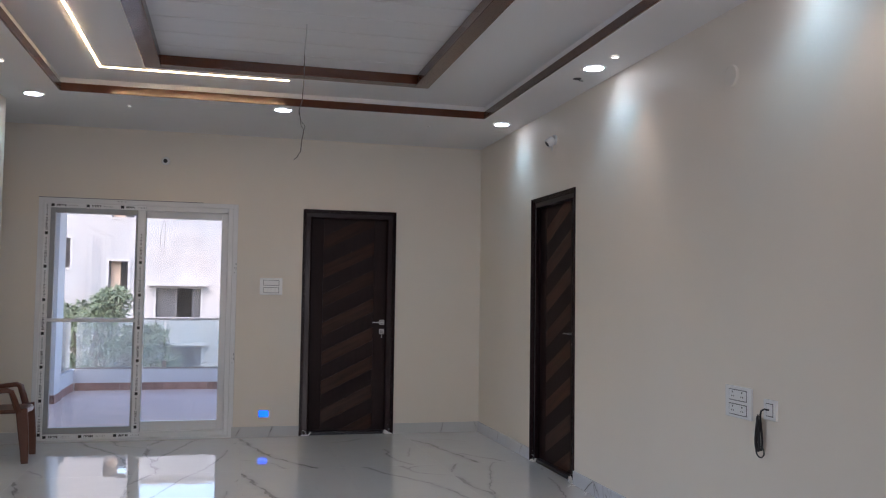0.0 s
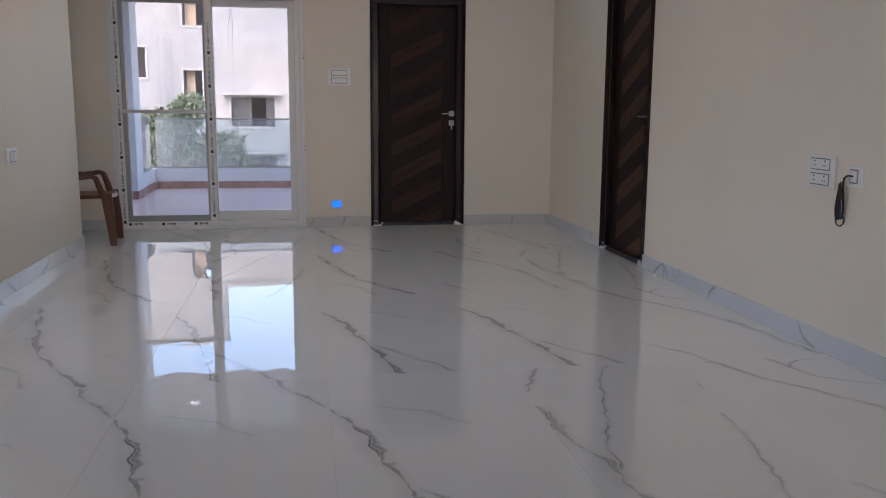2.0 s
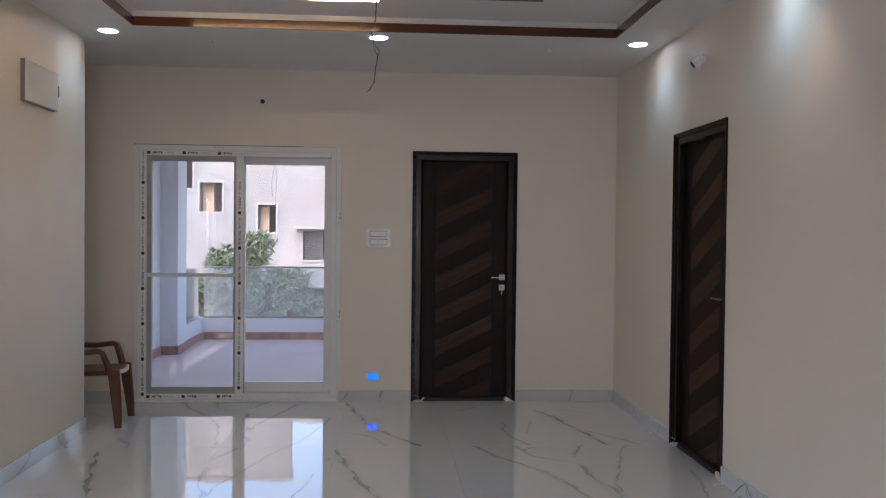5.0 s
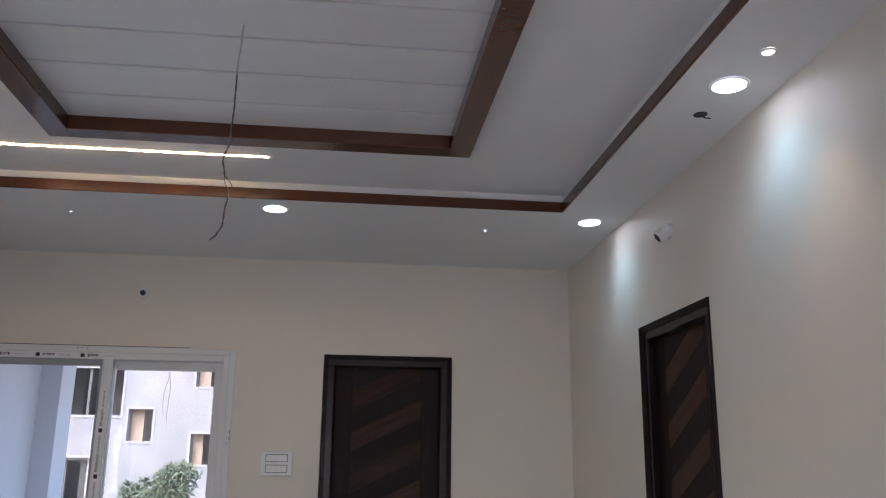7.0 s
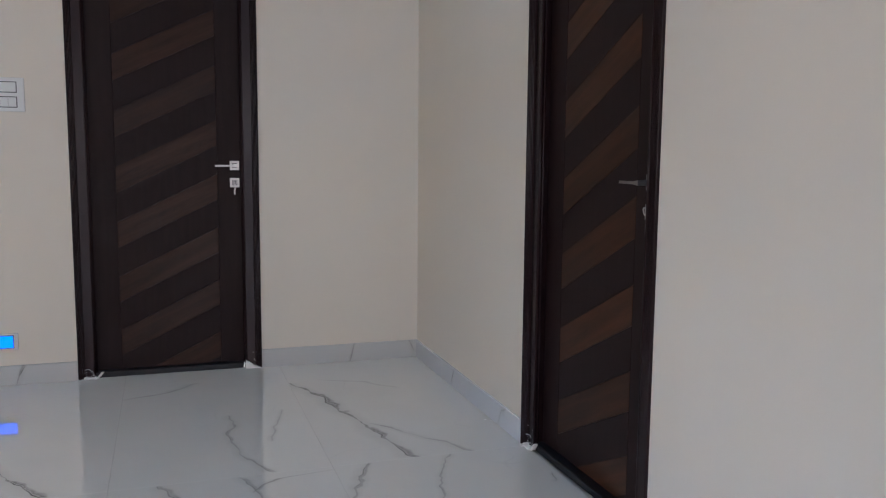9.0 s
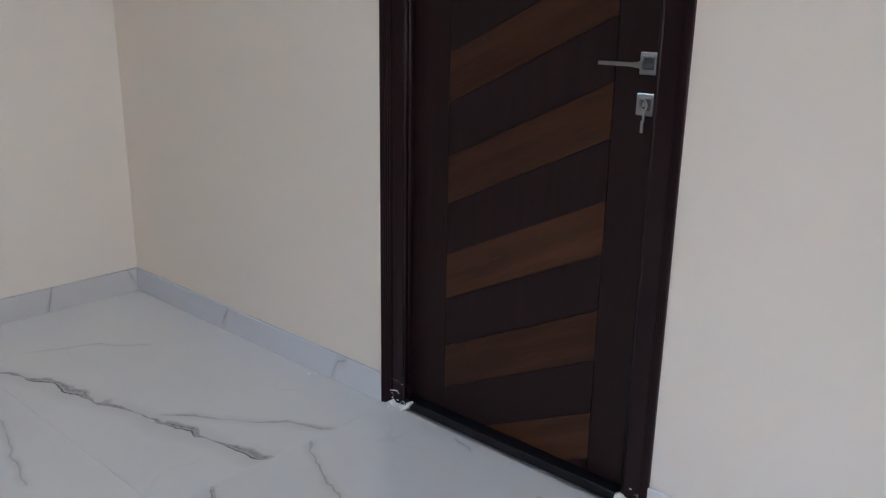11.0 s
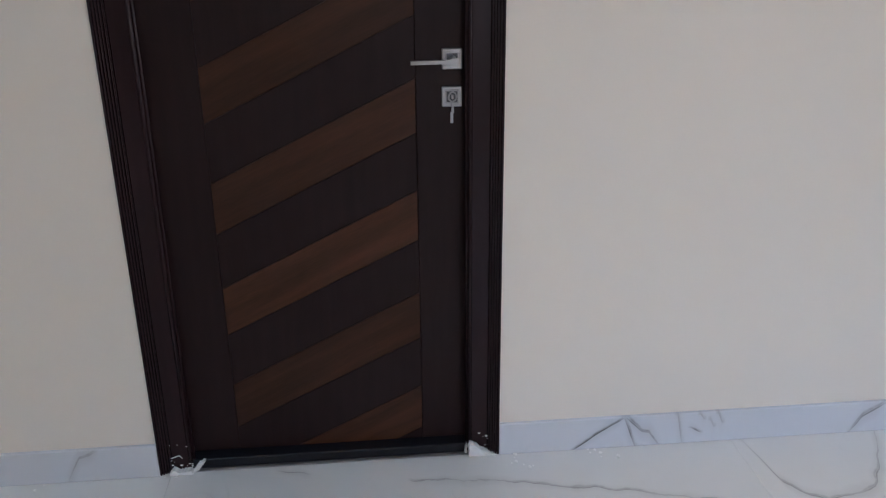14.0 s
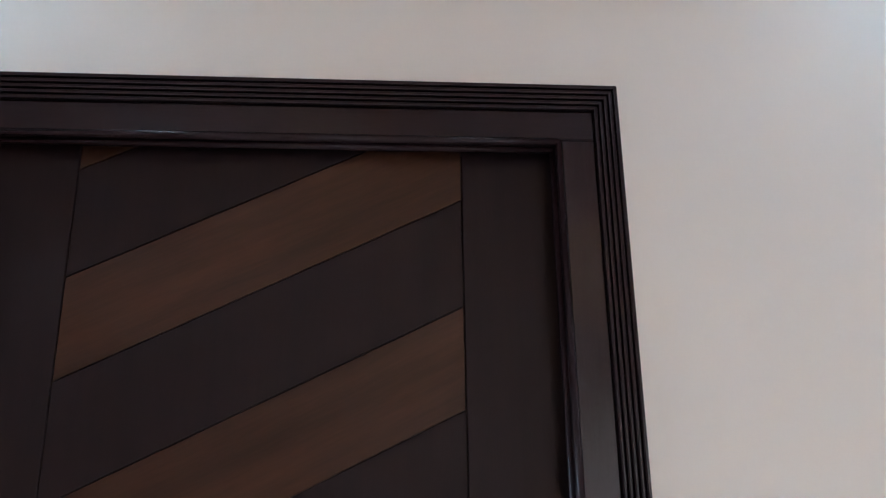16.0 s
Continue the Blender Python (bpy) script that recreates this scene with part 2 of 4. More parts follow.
M_SKIRT_E = marble("marble_skirting_streaked", [
    (0.003, 1.0, [(0, 2.545), (0.04, 2.60), (0.095, 2.68)]), (0.006, 0.8, [(0.095, 2.69), (0.05, 2.735), (0.045, 2.755), (0, 2.785)]), (0.003, 0.8, [(0.095, 2.685), (0, 2.72)]), (0.002, 0.6, [(0.095, 2.83), (0, 2.85)]),
    (0.002, 0.9, [(0.09, 2.895), (0.072, 2.905)]), (0.002, 0.9, [(0.07, 2.925), (0.05, 2.935)]), (0.002, 0.8, [(0.092, 2.945), (0.06, 2.958)]), (0.002, 0.8, [(0.045, 2.87), (0.03, 2.90)]),
    (0.006, 0.7, [(0, 3.33), (0.05, 3.36), (0.09, 3.42)]), (0.005, 0.7, [(0.095, 4.25), (0.03, 4.3), (0, 4.4)]), (0.004, 0.6, [(0, 1.22), (0.07, 1.26), (0.09, 1.3)]), (0.004, 0.6, [(0.02, 0.62), (0.09, 0.66)]), (0.006, 0.7, [(0, 5.3), (0.09, 5.42)])],
    (0.64, 0.66, 0.695), 0.14, 2, 1, 0.3)
M_SKIRT = marble("marble_skirting", [(0.006, 0.9, [(0.095, 1.96), (0.05, 1.985), (0, 2.0)]), (0.004, 0.7, [(0.09, 2.25), (0.02, 2.29)]), (0.005, 0.9, [(0.095, 0.355), (0.05, 0.365), (0, 0.38)]), (0.004, 0.7, [(0.03, 0.02), (0.095, 0.05)])],
                 (0.57, 0.565, 0.555), 0.4, 2, 0, 0.3)
M_SKIRT_W = marble("marble_skirting_west", [(0.010, 0.8, [(0.0, 1.4), (0.05, 1.47), (0.095, 1.5)]), (0.008, 0.8, [(0.095, 1.9), (0.04, 1.96), (0.0, 2.1)]), (0.006, 0.7, [(0, 2.6), (0.09, 2.75)]), (0.008, 0.7, [(0.09, 3.4), (0, 3.6)]), (0.006, 0.7, [(0, 4.5), (0.09, 4.6)])],
                   (0.57, 0.565, 0.555), 0.14, 2, 1, 0.3)
M_WALL = mat("cream_wall_paint", (0.79, 0.725, 0.632), 0.5, vary=0.025, scale=1.3, fine=220, bump=0.012)
M_CEIL = mat("white_ceiling_paint", (0.80, 0.79, 0.79), 0.6, vary=0.02, scale=1.5, fine=180, bump=0.01)
M_PVC_CEIL = mat("white_ceiling_panel", (0.80, 0.79, 0.79), 0.35, vary=0.03, scale=3, fine=90, bump=0.01, stretch=(0.3, 4, 1))
M_WOODTRIM = mat("brown_polished_wood", (0.092, 0.026, 0.0095), 0.22, vary=0.25, scale=3, fine=40, bump=0.03, stretch=(1, 1, 1), coat=0.35, spec=0.4)
M_FRAME = mat("dark_stained_frame", (0.021, 0.0108, 0.0118), 0.22, vary=0.2, scale=5, fine=60, bump=0.03, stretch=(6, 6, 0.6), coat=0.0, spec=0.19)
M_HEAD = mat("dark_stained_head", (0.021, 0.0108, 0.0118), 0.22, vary=0.2, scale=5, fine=60, bump=0.02, stretch=(0.6, 6, 6), spec=0.27)
M_LEAF = mat("dark_stained_leaf", (0.0168, 0.0080, 0.0078), 0.5, vary=0.25, scale=5, fine=60, bump=0.03, stretch=(8, 8, 0.7), spec=0.17)
def inlay(name, base, spec):
    """Brown veneer whose grain runs along the slanted boards."""
    m = mat(name, base, 0.40, vary=0.55, scale=7, fine=55, bump=0.03, random_tint=0.18, spec=spec)
    grain = m.node_tree.nodes["Mapping"]
    grain.vector_type = "TEXTURE"
    grain.inputs["Rotation"].default_value = (0, radians(-26), 0)
    grain.inputs["Scale"].default_value = (2.2, 1.0, 0.22)
    return m


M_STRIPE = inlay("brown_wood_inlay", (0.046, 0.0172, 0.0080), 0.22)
# door_1's copy of the same veneer, in a darkened brown
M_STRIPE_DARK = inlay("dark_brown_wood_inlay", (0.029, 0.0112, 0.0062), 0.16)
M_THRESH = mat("black_granite", (0.008, 0.008, 0.011), 0.3, vary=0.4, scale=80, fine=300, bump=0, spec=0.25)
M_PLASTER = mat("white_plaster_smear", (0.78, 0.77, 0.74), 0.8, vary=0.1, scale=30, fine=120, bump=0.3)
M_UPVC = mat("white_upvc", (0.80, 0.80, 0.80), 0.32, vary=0.02, scale=4, fine=100, bump=0.005)
M_SASH = mat("grey_sash_gasket", (0.38, 0.39, 0.40), 0.4, vary=0.05, scale=4, fine=100, bump=0.005)
M_TAPE = mat("protective_tape", (0.86, 0.86, 0.86), 0.45, vary=0.03, scale=20, fine=100, bump=0.02)
M_INK = mat("black_print", (0.02, 0.02, 0.022), 0.5, vary=0.05, bump=0)
# also colours the gap and shadow strips at the sliding door and cover
M_GREYINK = mat("grey_print", (0.22, 0.22, 0.23), 0.5, vary=0.05, bump=0)
M_GLASS = clear_glass("window_glass", (0.98, 0.985, 0.99), 1.6, 0.02)
M_RAILGLASS = clear_glass("rail_glass", (0.86, 0.93, 0.95), 1.5, 0.20)
M_SWITCH = mat("white_switch_plastic", (0.82, 0.82, 0.81), 0.25, vary=0.02, bump=0)
M_GREYPL = mat("grey_plastic_edge", (0.10, 0.10, 0.105), 0.4, vary=0.05, bump=0)
M_BLUE = glow("blue_indicator", (0.006, 0.115, 1.0), 1.7)
M_LAMP = glow("lamp_diffuser", (0.90, 0.97, 1.0), 18)
M_LAMPW = glow("warm_lamp_diffuser", (1.0, 0.86, 0.70), 8)
M_LED = glow("led_strip_diffuser", (1.0, 0.68, 0.33), 42)
M_STEEL = mat("brushed_nickel", (0.40, 0.39, 0.38), 0.36, 1.0, vary=0.1, scale=30, fine=200, bump=0.02)
M_CHAIR = mat("brown_moulded_plastic", (0.115, 0.036, 0.018), 0.36, vary=0.15, scale=5, fine=40, bump=0.02)
M_SCUFF = mat("scuffed_pale_edge", (0.62, 0.58, 0.58), 0.5, vary=0.2, scale=40, bump=0.05)
M_CABLE = mat("black_cable", (0.02, 0.02, 0.022), 0.45, vary=0.1, bump=0)
M_WIRE = mat("pale_brown_wire", (0.17, 0.13, 0.11), 0.5, vary=0.2, bump=0)
M_WIREW = mat("white_wire", (0.6, 0.6, 0.6), 0.5, vary=0.1, bump=0)
M_BALWALL = mat("pale_blue_grey_paint", (0.70, 0.74, 0.80), 0.6, vary=0.03, scale=1.2, fine=150, bump=0.015)
# slab made pale so its unseen underside throws daylight onto the balcony
M_SLAB = mat("bounce_pale_concrete", (0.68, 0.67, 0.66), 0.85, vary=0.1, scale=2, fine=20, bump=0.1)
M_BALTILE = mat("pinkish_balcony_tile", (0.70, 0.565, 0.54), 0.65, vary=0.10, scale=3, fine=60, bump=0.02, random_tint=0.05)
M_BALSKIRT = mat("terracotta_skirting", (0.37, 0.215, 0.18), 0.5, vary=0.45, scale=8, bump=0.05, random_tint=0.25)
M_GROUT = mat("tile_grout", (0.45, 0.45, 0.45), 0.8, vary=0.1, bump=0.05)
M_RENDER = mat("weathered_cement_render", (0.338, 0.330, 0.327), 0.9, vary=0.30, scale=0.7, fine=9, bump=0.15)
# large bluish damp patches over the pinkish cement
rn = M_RENDER.node_tree
damp, damp_map, damp_mix = rn.nodes.new("ShaderNodeTexNoise"), rn.nodes.new("ShaderNodeMapRange"), rn.nodes.new("ShaderNodeMix")
damp.inputs["Scale"].default_value, damp.inputs["Detail"].default_value, damp.inputs["Roughness"].default_value = 0.33, 6, 0.62
damp_map.inputs[1].default_value, damp_map.inputs[2].default_value = 0.38, 0.58
damp_mix.data_type, damp_mix.blend_type = "RGBA", "MULTIPLY"
damp_mix.inputs["B"].default_value = (0.74, 0.80, 0.85, 1)
rn.links.new(rn.nodes["Texture Coordinate"].outputs["Object"], damp.inputs["Vector"])
rn.links.new(damp.outputs[0], damp_map.inputs[0])
rn.links.new(damp_map.outputs[0], damp_mix.inputs["Factor"])
rn.links.new(rn.nodes["Principled BSDF"].inputs["Base Color"].links[0].from_socket, damp_mix.inputs["A"])
rn.links.new(damp_mix.outputs["Result"], rn.nodes["Principled BSDF"].inputs["Base Color"])
M_BAND = mat("pale_cement_band", (0.34, 0.345, 0.35), 0.85, vary=0.08, scale=2, fine=20, bump=0.1)
# grey that stands in for the shade of rooms behind the openings
M_ROOMSHADE = mat("room_shade_grey", (0.19, 0.185, 0.19), 0.9, vary=0.2, scale=1, bump=0.05)
M_OCHRE = mat("ochre_room_wall", (0.44, 0.345, 0.27), 0.9, vary=0.15, scale=1, bump=0.05)
M_SHUTTER = mat("dusty_grey_window_leaf", (0.052, 0.056, 0.064), 0.35, vary=0.2, scale=2, bump=0.02)
M_BARK = mat("tree_bark", (0.12, 0.09, 0.065), 0.9, vary=0.3, scale=6, fine=30, bump=0.4)
M_LEAVES = mat("green_leaves", (0.135, 0.175, 0.105), 0.5, vary=0.35, scale=2.5, fine=15, bump=0)
M_GROUND = mat("dusty_ground", (0.26, 0.22, 0.18), 0.95, vary=0.2, scale=0.4, fine=5, bump=0.2)
M_SILL = mat("polished_black_granite_sill", (0.02, 0.022, 0.026), 0.12, vary=0.4, scale=60, fine=250, bump=0)
M_GRILLE = mat("painted_grille", (0.55, 0.56, 0.58), 0.4, vary=0.05, bump=0)


# ---- building helpers ----
def box(bm, x0, x1, y0, y1, z0, z1, bevel=0.0, seg=1):
    r = bmesh.ops.create_cube(bm, size=1.0, matrix=Matrix.Translation(((x0 + x1) / 2, (y0 + y1) / 2, (z0 + z1) / 2)) @ Matrix.Diagonal((abs(x1 - x0), abs(y1 - y0), abs(z1 - z0), 1)))
    if bevel:
        es = {e for v in r["verts"] for e in v.link_edges}
        bmesh.ops.bevel(bm, geom=list(es), offset=bevel, segments=seg, profile=0.5, affect="EDGES")
    return bm


def boxm(x0, x1, y0, y1, z0, z1, bevel=0.0, seg=1):
    return box(bmesh.new(), x0, x1, y0, y1, z0, z1, bevel, seg)


def cyl(bm, m, r0, r1, h, n=24):
    """A cylinder or cone along z from the origin of m."""
    bmesh.ops.create_cone(bm, cap_ends=True, segments=n, radius1=r0, radius2=r1, depth=h, matrix=m @ Matrix.Translation((0, 0, h / 2)))
    return bm


def tube(bm, pts, radii, n=8):
    """A round tube along points."""
    pts = [Vector(p) for p in pts]
    if not isinstance(radii, (list, tuple)):
        radii = [radii] * len(pts)
    rings, side = [], None
    for i, p in enumerate(pts):
        d = (pts[min(i + 1, len(pts) - 1)] - pts[max(i - 1, 0)]).normalized()
        if side is None:
            side = d.orthogonal().normalized()
        side = (side - d * side.dot(d)).normalized()
        up = d.cross(side)
        rings.append([bm.verts.new(p + radii[i] * (math.cos(2 * math.pi * k / n) * side + math.sin(2 * math.pi * k / n) * up)) for k in range(n)])
    for a, c in zip(rings, rings[1:]):
        for k in range(n):
            bm.faces.new((a[k], a[(k + 1) % n], c[(k + 1) % n], c[k]))
    bm.faces.new(rings[0][::-1])
    bm.faces.new(rings[-1])
    return bm


def prism(bm, pts, axis, a, c):
    """A flat polygon of 2D points pulled along an axis from a to c."""
    def place(p, h):
        return {"x": (h, p[0], p[1]), "y": (p[0], h, p[1]), "z": (p[0], p[1], h)}[axis]
    lo, hi = [bm.verts.new(place(p, a)) for p in pts], [bm.verts.new(place(p, c)) for p in pts]
    bm.faces.new(lo)
    bm.faces.new(hi[::-1])
    for i in range(len(pts)):
        j = (i + 1) % len(pts)
        bm.faces.new((lo[j], lo[i], hi[i], hi[j]))
    bmesh.ops.recalc_face_normals(bm, faces=bm.faces[:])
    return bm


def part(name, bm, material, parent=None, label="", smooth=False):
    me = bpy.data.meshes.new(name)
    bm.to_mesh(me)
    bm.free()
    me.materials.append(material)
    if smooth:
        for p in me.polygons:
            p.use_smooth = True
    ob = new(name, me)
    if parent:
        ob.parent = parent
    if label:
        ob["label"] = label
    return ob


def structure(name, bm, material, label, category):
    return tagged(part(name, bm, material), label, category, kind="structure")


def thing(name, label, category, m=None, group="", kind=""):
    e = new(name)
    e.empty_display_size = 0.1
    if m:
        e.matrix_basis = m
    return tagged(e, label, category, group, kind)


def wall_holes(bm, along, a0, a1, t0, t1, z0, z1, holes):
    """A wall slab along x or y with holes (from, to, bottom, top), cut into abutting blocks."""
    cuts = sorted({a0, a1, *[h[0] for h in holes], *[h[1] for h in holes]})
    for p, q in zip(cuts, cuts[1:]):
        hs = [h for h in holes if h[0] <= p and q <= h[1]]
        spans = [(z0, z1)]
        for h in hs:
            spans = [s for lo, hi in spans for s in ((lo, min(hi, h[2])), (max(lo, h[3]), hi)) if s[1] - s[0] > 1e-4]
        for lo, hi in spans:
            if along == "x":
                box(bm, p, q, t0, t1, lo, hi)
            else:
                box(bm, t0, t1, p, q, lo, hi)
    bmesh.ops.remove_doubles(bm, verts=bm.verts[:], dist=1e-5)
    return bm


# ---- room shell ----
H_CEIL = 2.755
DA0, DA1 = -1.728, -0.845
DB0, DB1 = -2.344, -1.453
SL0, SL1, SLT = -3.99, -2.33, 2.105
WW0, WW1, WWB, WWT = -5.45, -2.945, 0.42, 2.12
WX = -4.06
YS = -14.4

structure("wall_north", wall_holes(bmesh.new(), "x", -5.62, 0.2, 0.0, 0.2, 0, 3.1, [(DA0, DA1, 0, 2.1), (SL0, SL1, 0, SLT)]), M_WALL, "cream painted wall with a dark door and a sliding balcony door", "wall")
structure("wall_east", wall_holes(bmesh.new(), "y", YS, 0.0, 0.0, 0.2, 0, 3.1, [(DB0, DB1, 0, 2.1)]), M_WALL, "cream painted long wall with one dark wooden door", "wall")
structure("wall_west", wall_holes(bmesh.new(), "y", YS, -0.98, WX - 0.24, WX, 0, 3.1, [(WW0, WW1, WWB, WWT)]), M_WALL, "cream painted wall closing the unseen south end, with an added window, ending at a corner", "wall")
structure("wall_recess_south", boxm(-5.62, WX - 0.24, -1.18, -0.98, 0, 3.1), M_WALL, "cream painted wall of the side recess", "wall")
structure("wall_recess_west", boxm(-5.82, -5.62, -1.18, 0.2, 0, 3.1), M_WALL, "cream painted end wall of the side recess", "wall")
# unseen end wall; its opening is added for the fill light
structure("wall_south", wall_holes(bmesh.new(), "x", -4.30, 0.2, YS - 0.2, YS, 0, 3.1, [(-2.15, -0.15, 0.7, 2.2)]), M_WALL, "cream painted wall closing the unseen south end, with an added window", "wall")

# ceiling: low border, raised ring, grooved centre
TX0, TX1, TY0, TY1 = -3.612, -0.398, -4.74, -1.407
IX0, IX1, IY0, IY1 = -2.97, -1.026, -4.09, -2.05
FW = 0.107
Z_RING, Z_MID = 2.85, 2.87
bm = bmesh.new()
box(bm, -5.82, TX0, YS - 0.2, 0.2, H_CEIL, 3.0)
box(bm, TX1, 0.2, YS - 0.2, 0.2, H_CEIL, 3.0)
box(bm, TX0, TX1, TY1, 0.2, H_CEIL, 3.0)
box(bm, TX0, TX1, YS - 0.2, TY0, H_CEIL, 3.0)
box(bm, TX0 - 0.05, TX1 + 0.05, TY0 - 0.05, TY1 + 0.05, 3.0, 3.1)
for a in ((TX0, IX0, TY0, TY1), (IX1, TX1, TY0, TY1), (IX0, IX1, IY1, TY1), (IX0, IX1, TY0, IY0)):
    box(bm, *a, Z_RING, 3.0)
structure("ceiling", bm, M_CEIL, "white false ceiling with a stepped rectangular tray", "ceiling")
bm = bmesh.new()
y = IY1 - FW + 0.02
step = 0.29
first = True
while y > IY0 + FW - 0.02:
    y2 = -2.40 if first else y - step
    box(bm, IX0 + FW - 0.02, IX1 - FW + 0.02, max(y2, IY0 + FW - 0.02) + 0.006, y - 0.006, Z_MID, Z_MID + 0.012, 0.003)
    y, first = y2, False
box(bm, IX0 + FW - 0.02, IX1 - FW + 0.02, IY0 + FW - 0.02, IY1 - FW + 0.02, Z_MID + 0.012, Z_MID + 0.03)
structure("ceiling_centre_panel", bm, M_PVC_CEIL, "white grooved plank panel inside the ceiling tray", "ceiling")

trim = thing("ceiling_tray_trim", "brown polished wooden edging round the ceiling tray", "trim", kind="structure")
E1 = 0.012
for a in ((TX0, TX0 + E1, TY0, TY1), (TX1 - E1, TX1, TY0, TY1), (TX0 + E1, TX1 - E1, TY1 - E1, TY1), (TX0 + E1, TX1 - E1, TY0, TY0 + E1)):
    part("edging", boxm(*a, H_CEIL - 0.004, H_CEIL + 0.055, 0.002), M_WOODTRIM, trim)
beam = thing("ceiling_wooden_frame", "brown polished wooden frame hung round the grooved ceiling panel", "trim", kind="structure")
ZB = 2.804
for a in ((IX0, IX0 + FW, IY0, IY1), (IX1 - FW, IX1, IY0, IY1), (IX0 + FW, IX1 - FW, IY1 - FW, IY1), (IX0 + FW, IX1 - FW, IY0, IY0 + FW)):
    part("beam", boxm(*a, ZB, Z_MID + 0.028, 0.003), M_WOODTRIM, beam)

# skirting
SKH, SKT = 0.095, 0.012


def skirting(name, spans, material):
    e = thing(name, "pale grey veined marble skirting along the wall", "skirting", kind="structure")
    for sp in spans:
        part("skirting_tile", boxm(*sp, 0, SKH, 0.002), material, e)


def spans_x(x0, x1, y0, y1):
    out, n = [], max(1, round((x1 - x0) / TILE_L))
    for i in range(n):
        out.append((x0 + (x1 - x0) * i / n + 0.0003, x0 + (x1 - x0) * (i + 1) / n - 0.0003, y0, y1))
    return out


skirting("baseboard_north", spans_x(-5.6, SL0, -SKT, 0) + spans_x(SL1, DA0, -SKT, 0) + spans_x(DA1, 0.0, -SKT, 0), M_SKIRT)
skirting("baseboard_east", [(-SKT, 0, a, c) for a, c, _, _ in spans_x(DB1, -SKT, 0, 0) + spans_x(YS, DB0, 0, 0)], M_SKIRT_E)
skirting("baseboard_west", [(WX, WX + SKT, a, c) for a, c, _, _ in spans_x(YS, -0.98, 0, 0)] + [(WX - 0.24, WX + SKT, -0.98, -0.98 + SKT)], M_SKIRT_W)


# ---- doors ----
def clip_poly(pts, lo, hi):
    """Cut a 2D polygon to lo <= second coordinate <= hi."""
    for lim, keep in ((lo, 1), (hi, -1)):
        out = []
        for p, q in zip(pts, pts[1:] + pts[:1]):
            a, c = keep * (p[1] - lim), keep * (q[1] - lim)
            if a >= 0:
                out.append(p)
            if a * c < 0:
                k = a / (a - c)
                out.append((p[0] + k * (q[0] - p[0]), p[1] + k * (q[1] - p[1])))
        pts = out
        if len(pts) < 3:
            return []
    return pts


def wooden_door(name, width, m, label, veneer):
    """Local axes: x along the wall to the handle side, y into the wall, z up."""
    d = thing(name, label, "door", m, kind="structure")
    fw, top, rec = 0.074, 2.1, 0.05
    # casing: ribs along the outer edge, flat band, rounded bead at the inner edge
    for side in (0, 1):
        bm = bmesh.new()
        sx = (lambda v: v) if side == 0 else (lambda v: width - v)
        a, c = sorted((sx(0.029), sx(fw)))
        box(bm, a, c, 0.010, 0.16, 0, top - fw + 0.0038, 0.002)
        for k in range(5):
            a, c = sorted((sx(0.006 * k), sx(0.006 * k + 0.0048)))
            box(bm, a, c, -0.010 + 0.003 * k, 0.03, 0, top - 0.006 * k, 0.0014)
        jamb = part("jamb", bm, M_FRAME, d)
        bm = bmesh.new()
        for off, yy, rad in ((0.002, 0.014, 0.006), (0.009, 0.024, 0.005)):
            tube(bm, [(sx(fw + off), yy, 0.0), (sx(fw + off), yy, top - fw + 0.002 - off)], rad, 12)
        part("bead", bm, M_FRAME, jamb, smooth=True)
    bm = bmesh.new()
    box(bm, 0.029, width - 0.029, 0.010, 0.16, top - fw + 0.004, top - 0.029, 0.002)
    for k in range(5):
        box(bm, 0.006 * k, width - 0.006 * k, -0.010 + 0.003 * k, 0.03, top - 0.006 * k - 0.0048, top - 0.006 * k, 0.0014)
    head = part("head_jamb", bm, M_HEAD, d)
    bm = bmesh.new()
    for off, yy, rad in ((0.002, 0.014, 0.006), (0.009, 0.024, 0.005)):
        tube(bm, [(fw + off, yy, top - fw + 0.004 - off), (width - fw - off, yy, top - fw + 0.004 - off)], rad, 12)
    part("bead", bm, M_FRAME, head, smooth=True)
    part("threshold", boxm(fw + 0.002, width - fw - 0.002, 0.012, 0.158, 0.0, 0.028, 0.003), M_THRESH, d, "polished black stone threshold")
    # leaf: stiles and diagonal boards
    l0, l1, z0, z1 = fw - 0.001, width - fw + 0.001, 0.030, top - fw + 0.006
    leaf = part("door_leaf", boxm(l0, l1, rec + 0.006, rec + 0.038, z0, z1), M_LEAF, d)
    p0, p1 = 0.202, width - 0.202
    part("stile", boxm(l0, p0 - 0.0015, rec, rec + 0.005, z0, z1, 0.0012), M_LEAF, leaf)
    part("stile", boxm(p1 + 0.0015, l1, rec, rec + 0.005, z0, z1, 0.0012), M_LEAF, leaf)
    pitch, drop, th = 0.271, 0.235, 0.128
    for k in range(-1, 9):
        zr = 0.19 + pitch * k
        for lo, hi, material, nm in ((zr - th, zr, veneer, "inlay_board"), (zr, zr + pitch - th, M_LEAF, "dark_board")):
            poly = clip_poly([(p0, lo - drop + 0.0009), (p1, lo + 0.0009), (p1, hi - 0.0009), (p0, hi - drop - 0.0009)], z0, z1)
            if len(poly) > 2:
                part(nm, prism(bmesh.new(), poly, "y", rec + 0.0005, rec + 0.005), material, leaf, "brown wood inlay" if material is veneer else "")
    # lever handle and lock
    hx, hz, lz = width - 0.115, 1.047, 0.96
    handle = part("lever_handle", boxm(hx - 0.024, hx + 0.024, rec - 0.007, rec + 0.0005, hz - 0.024, hz + 0.024, 0.002), M_STEEL, d, "brushed nickel lever handle on a square rose")
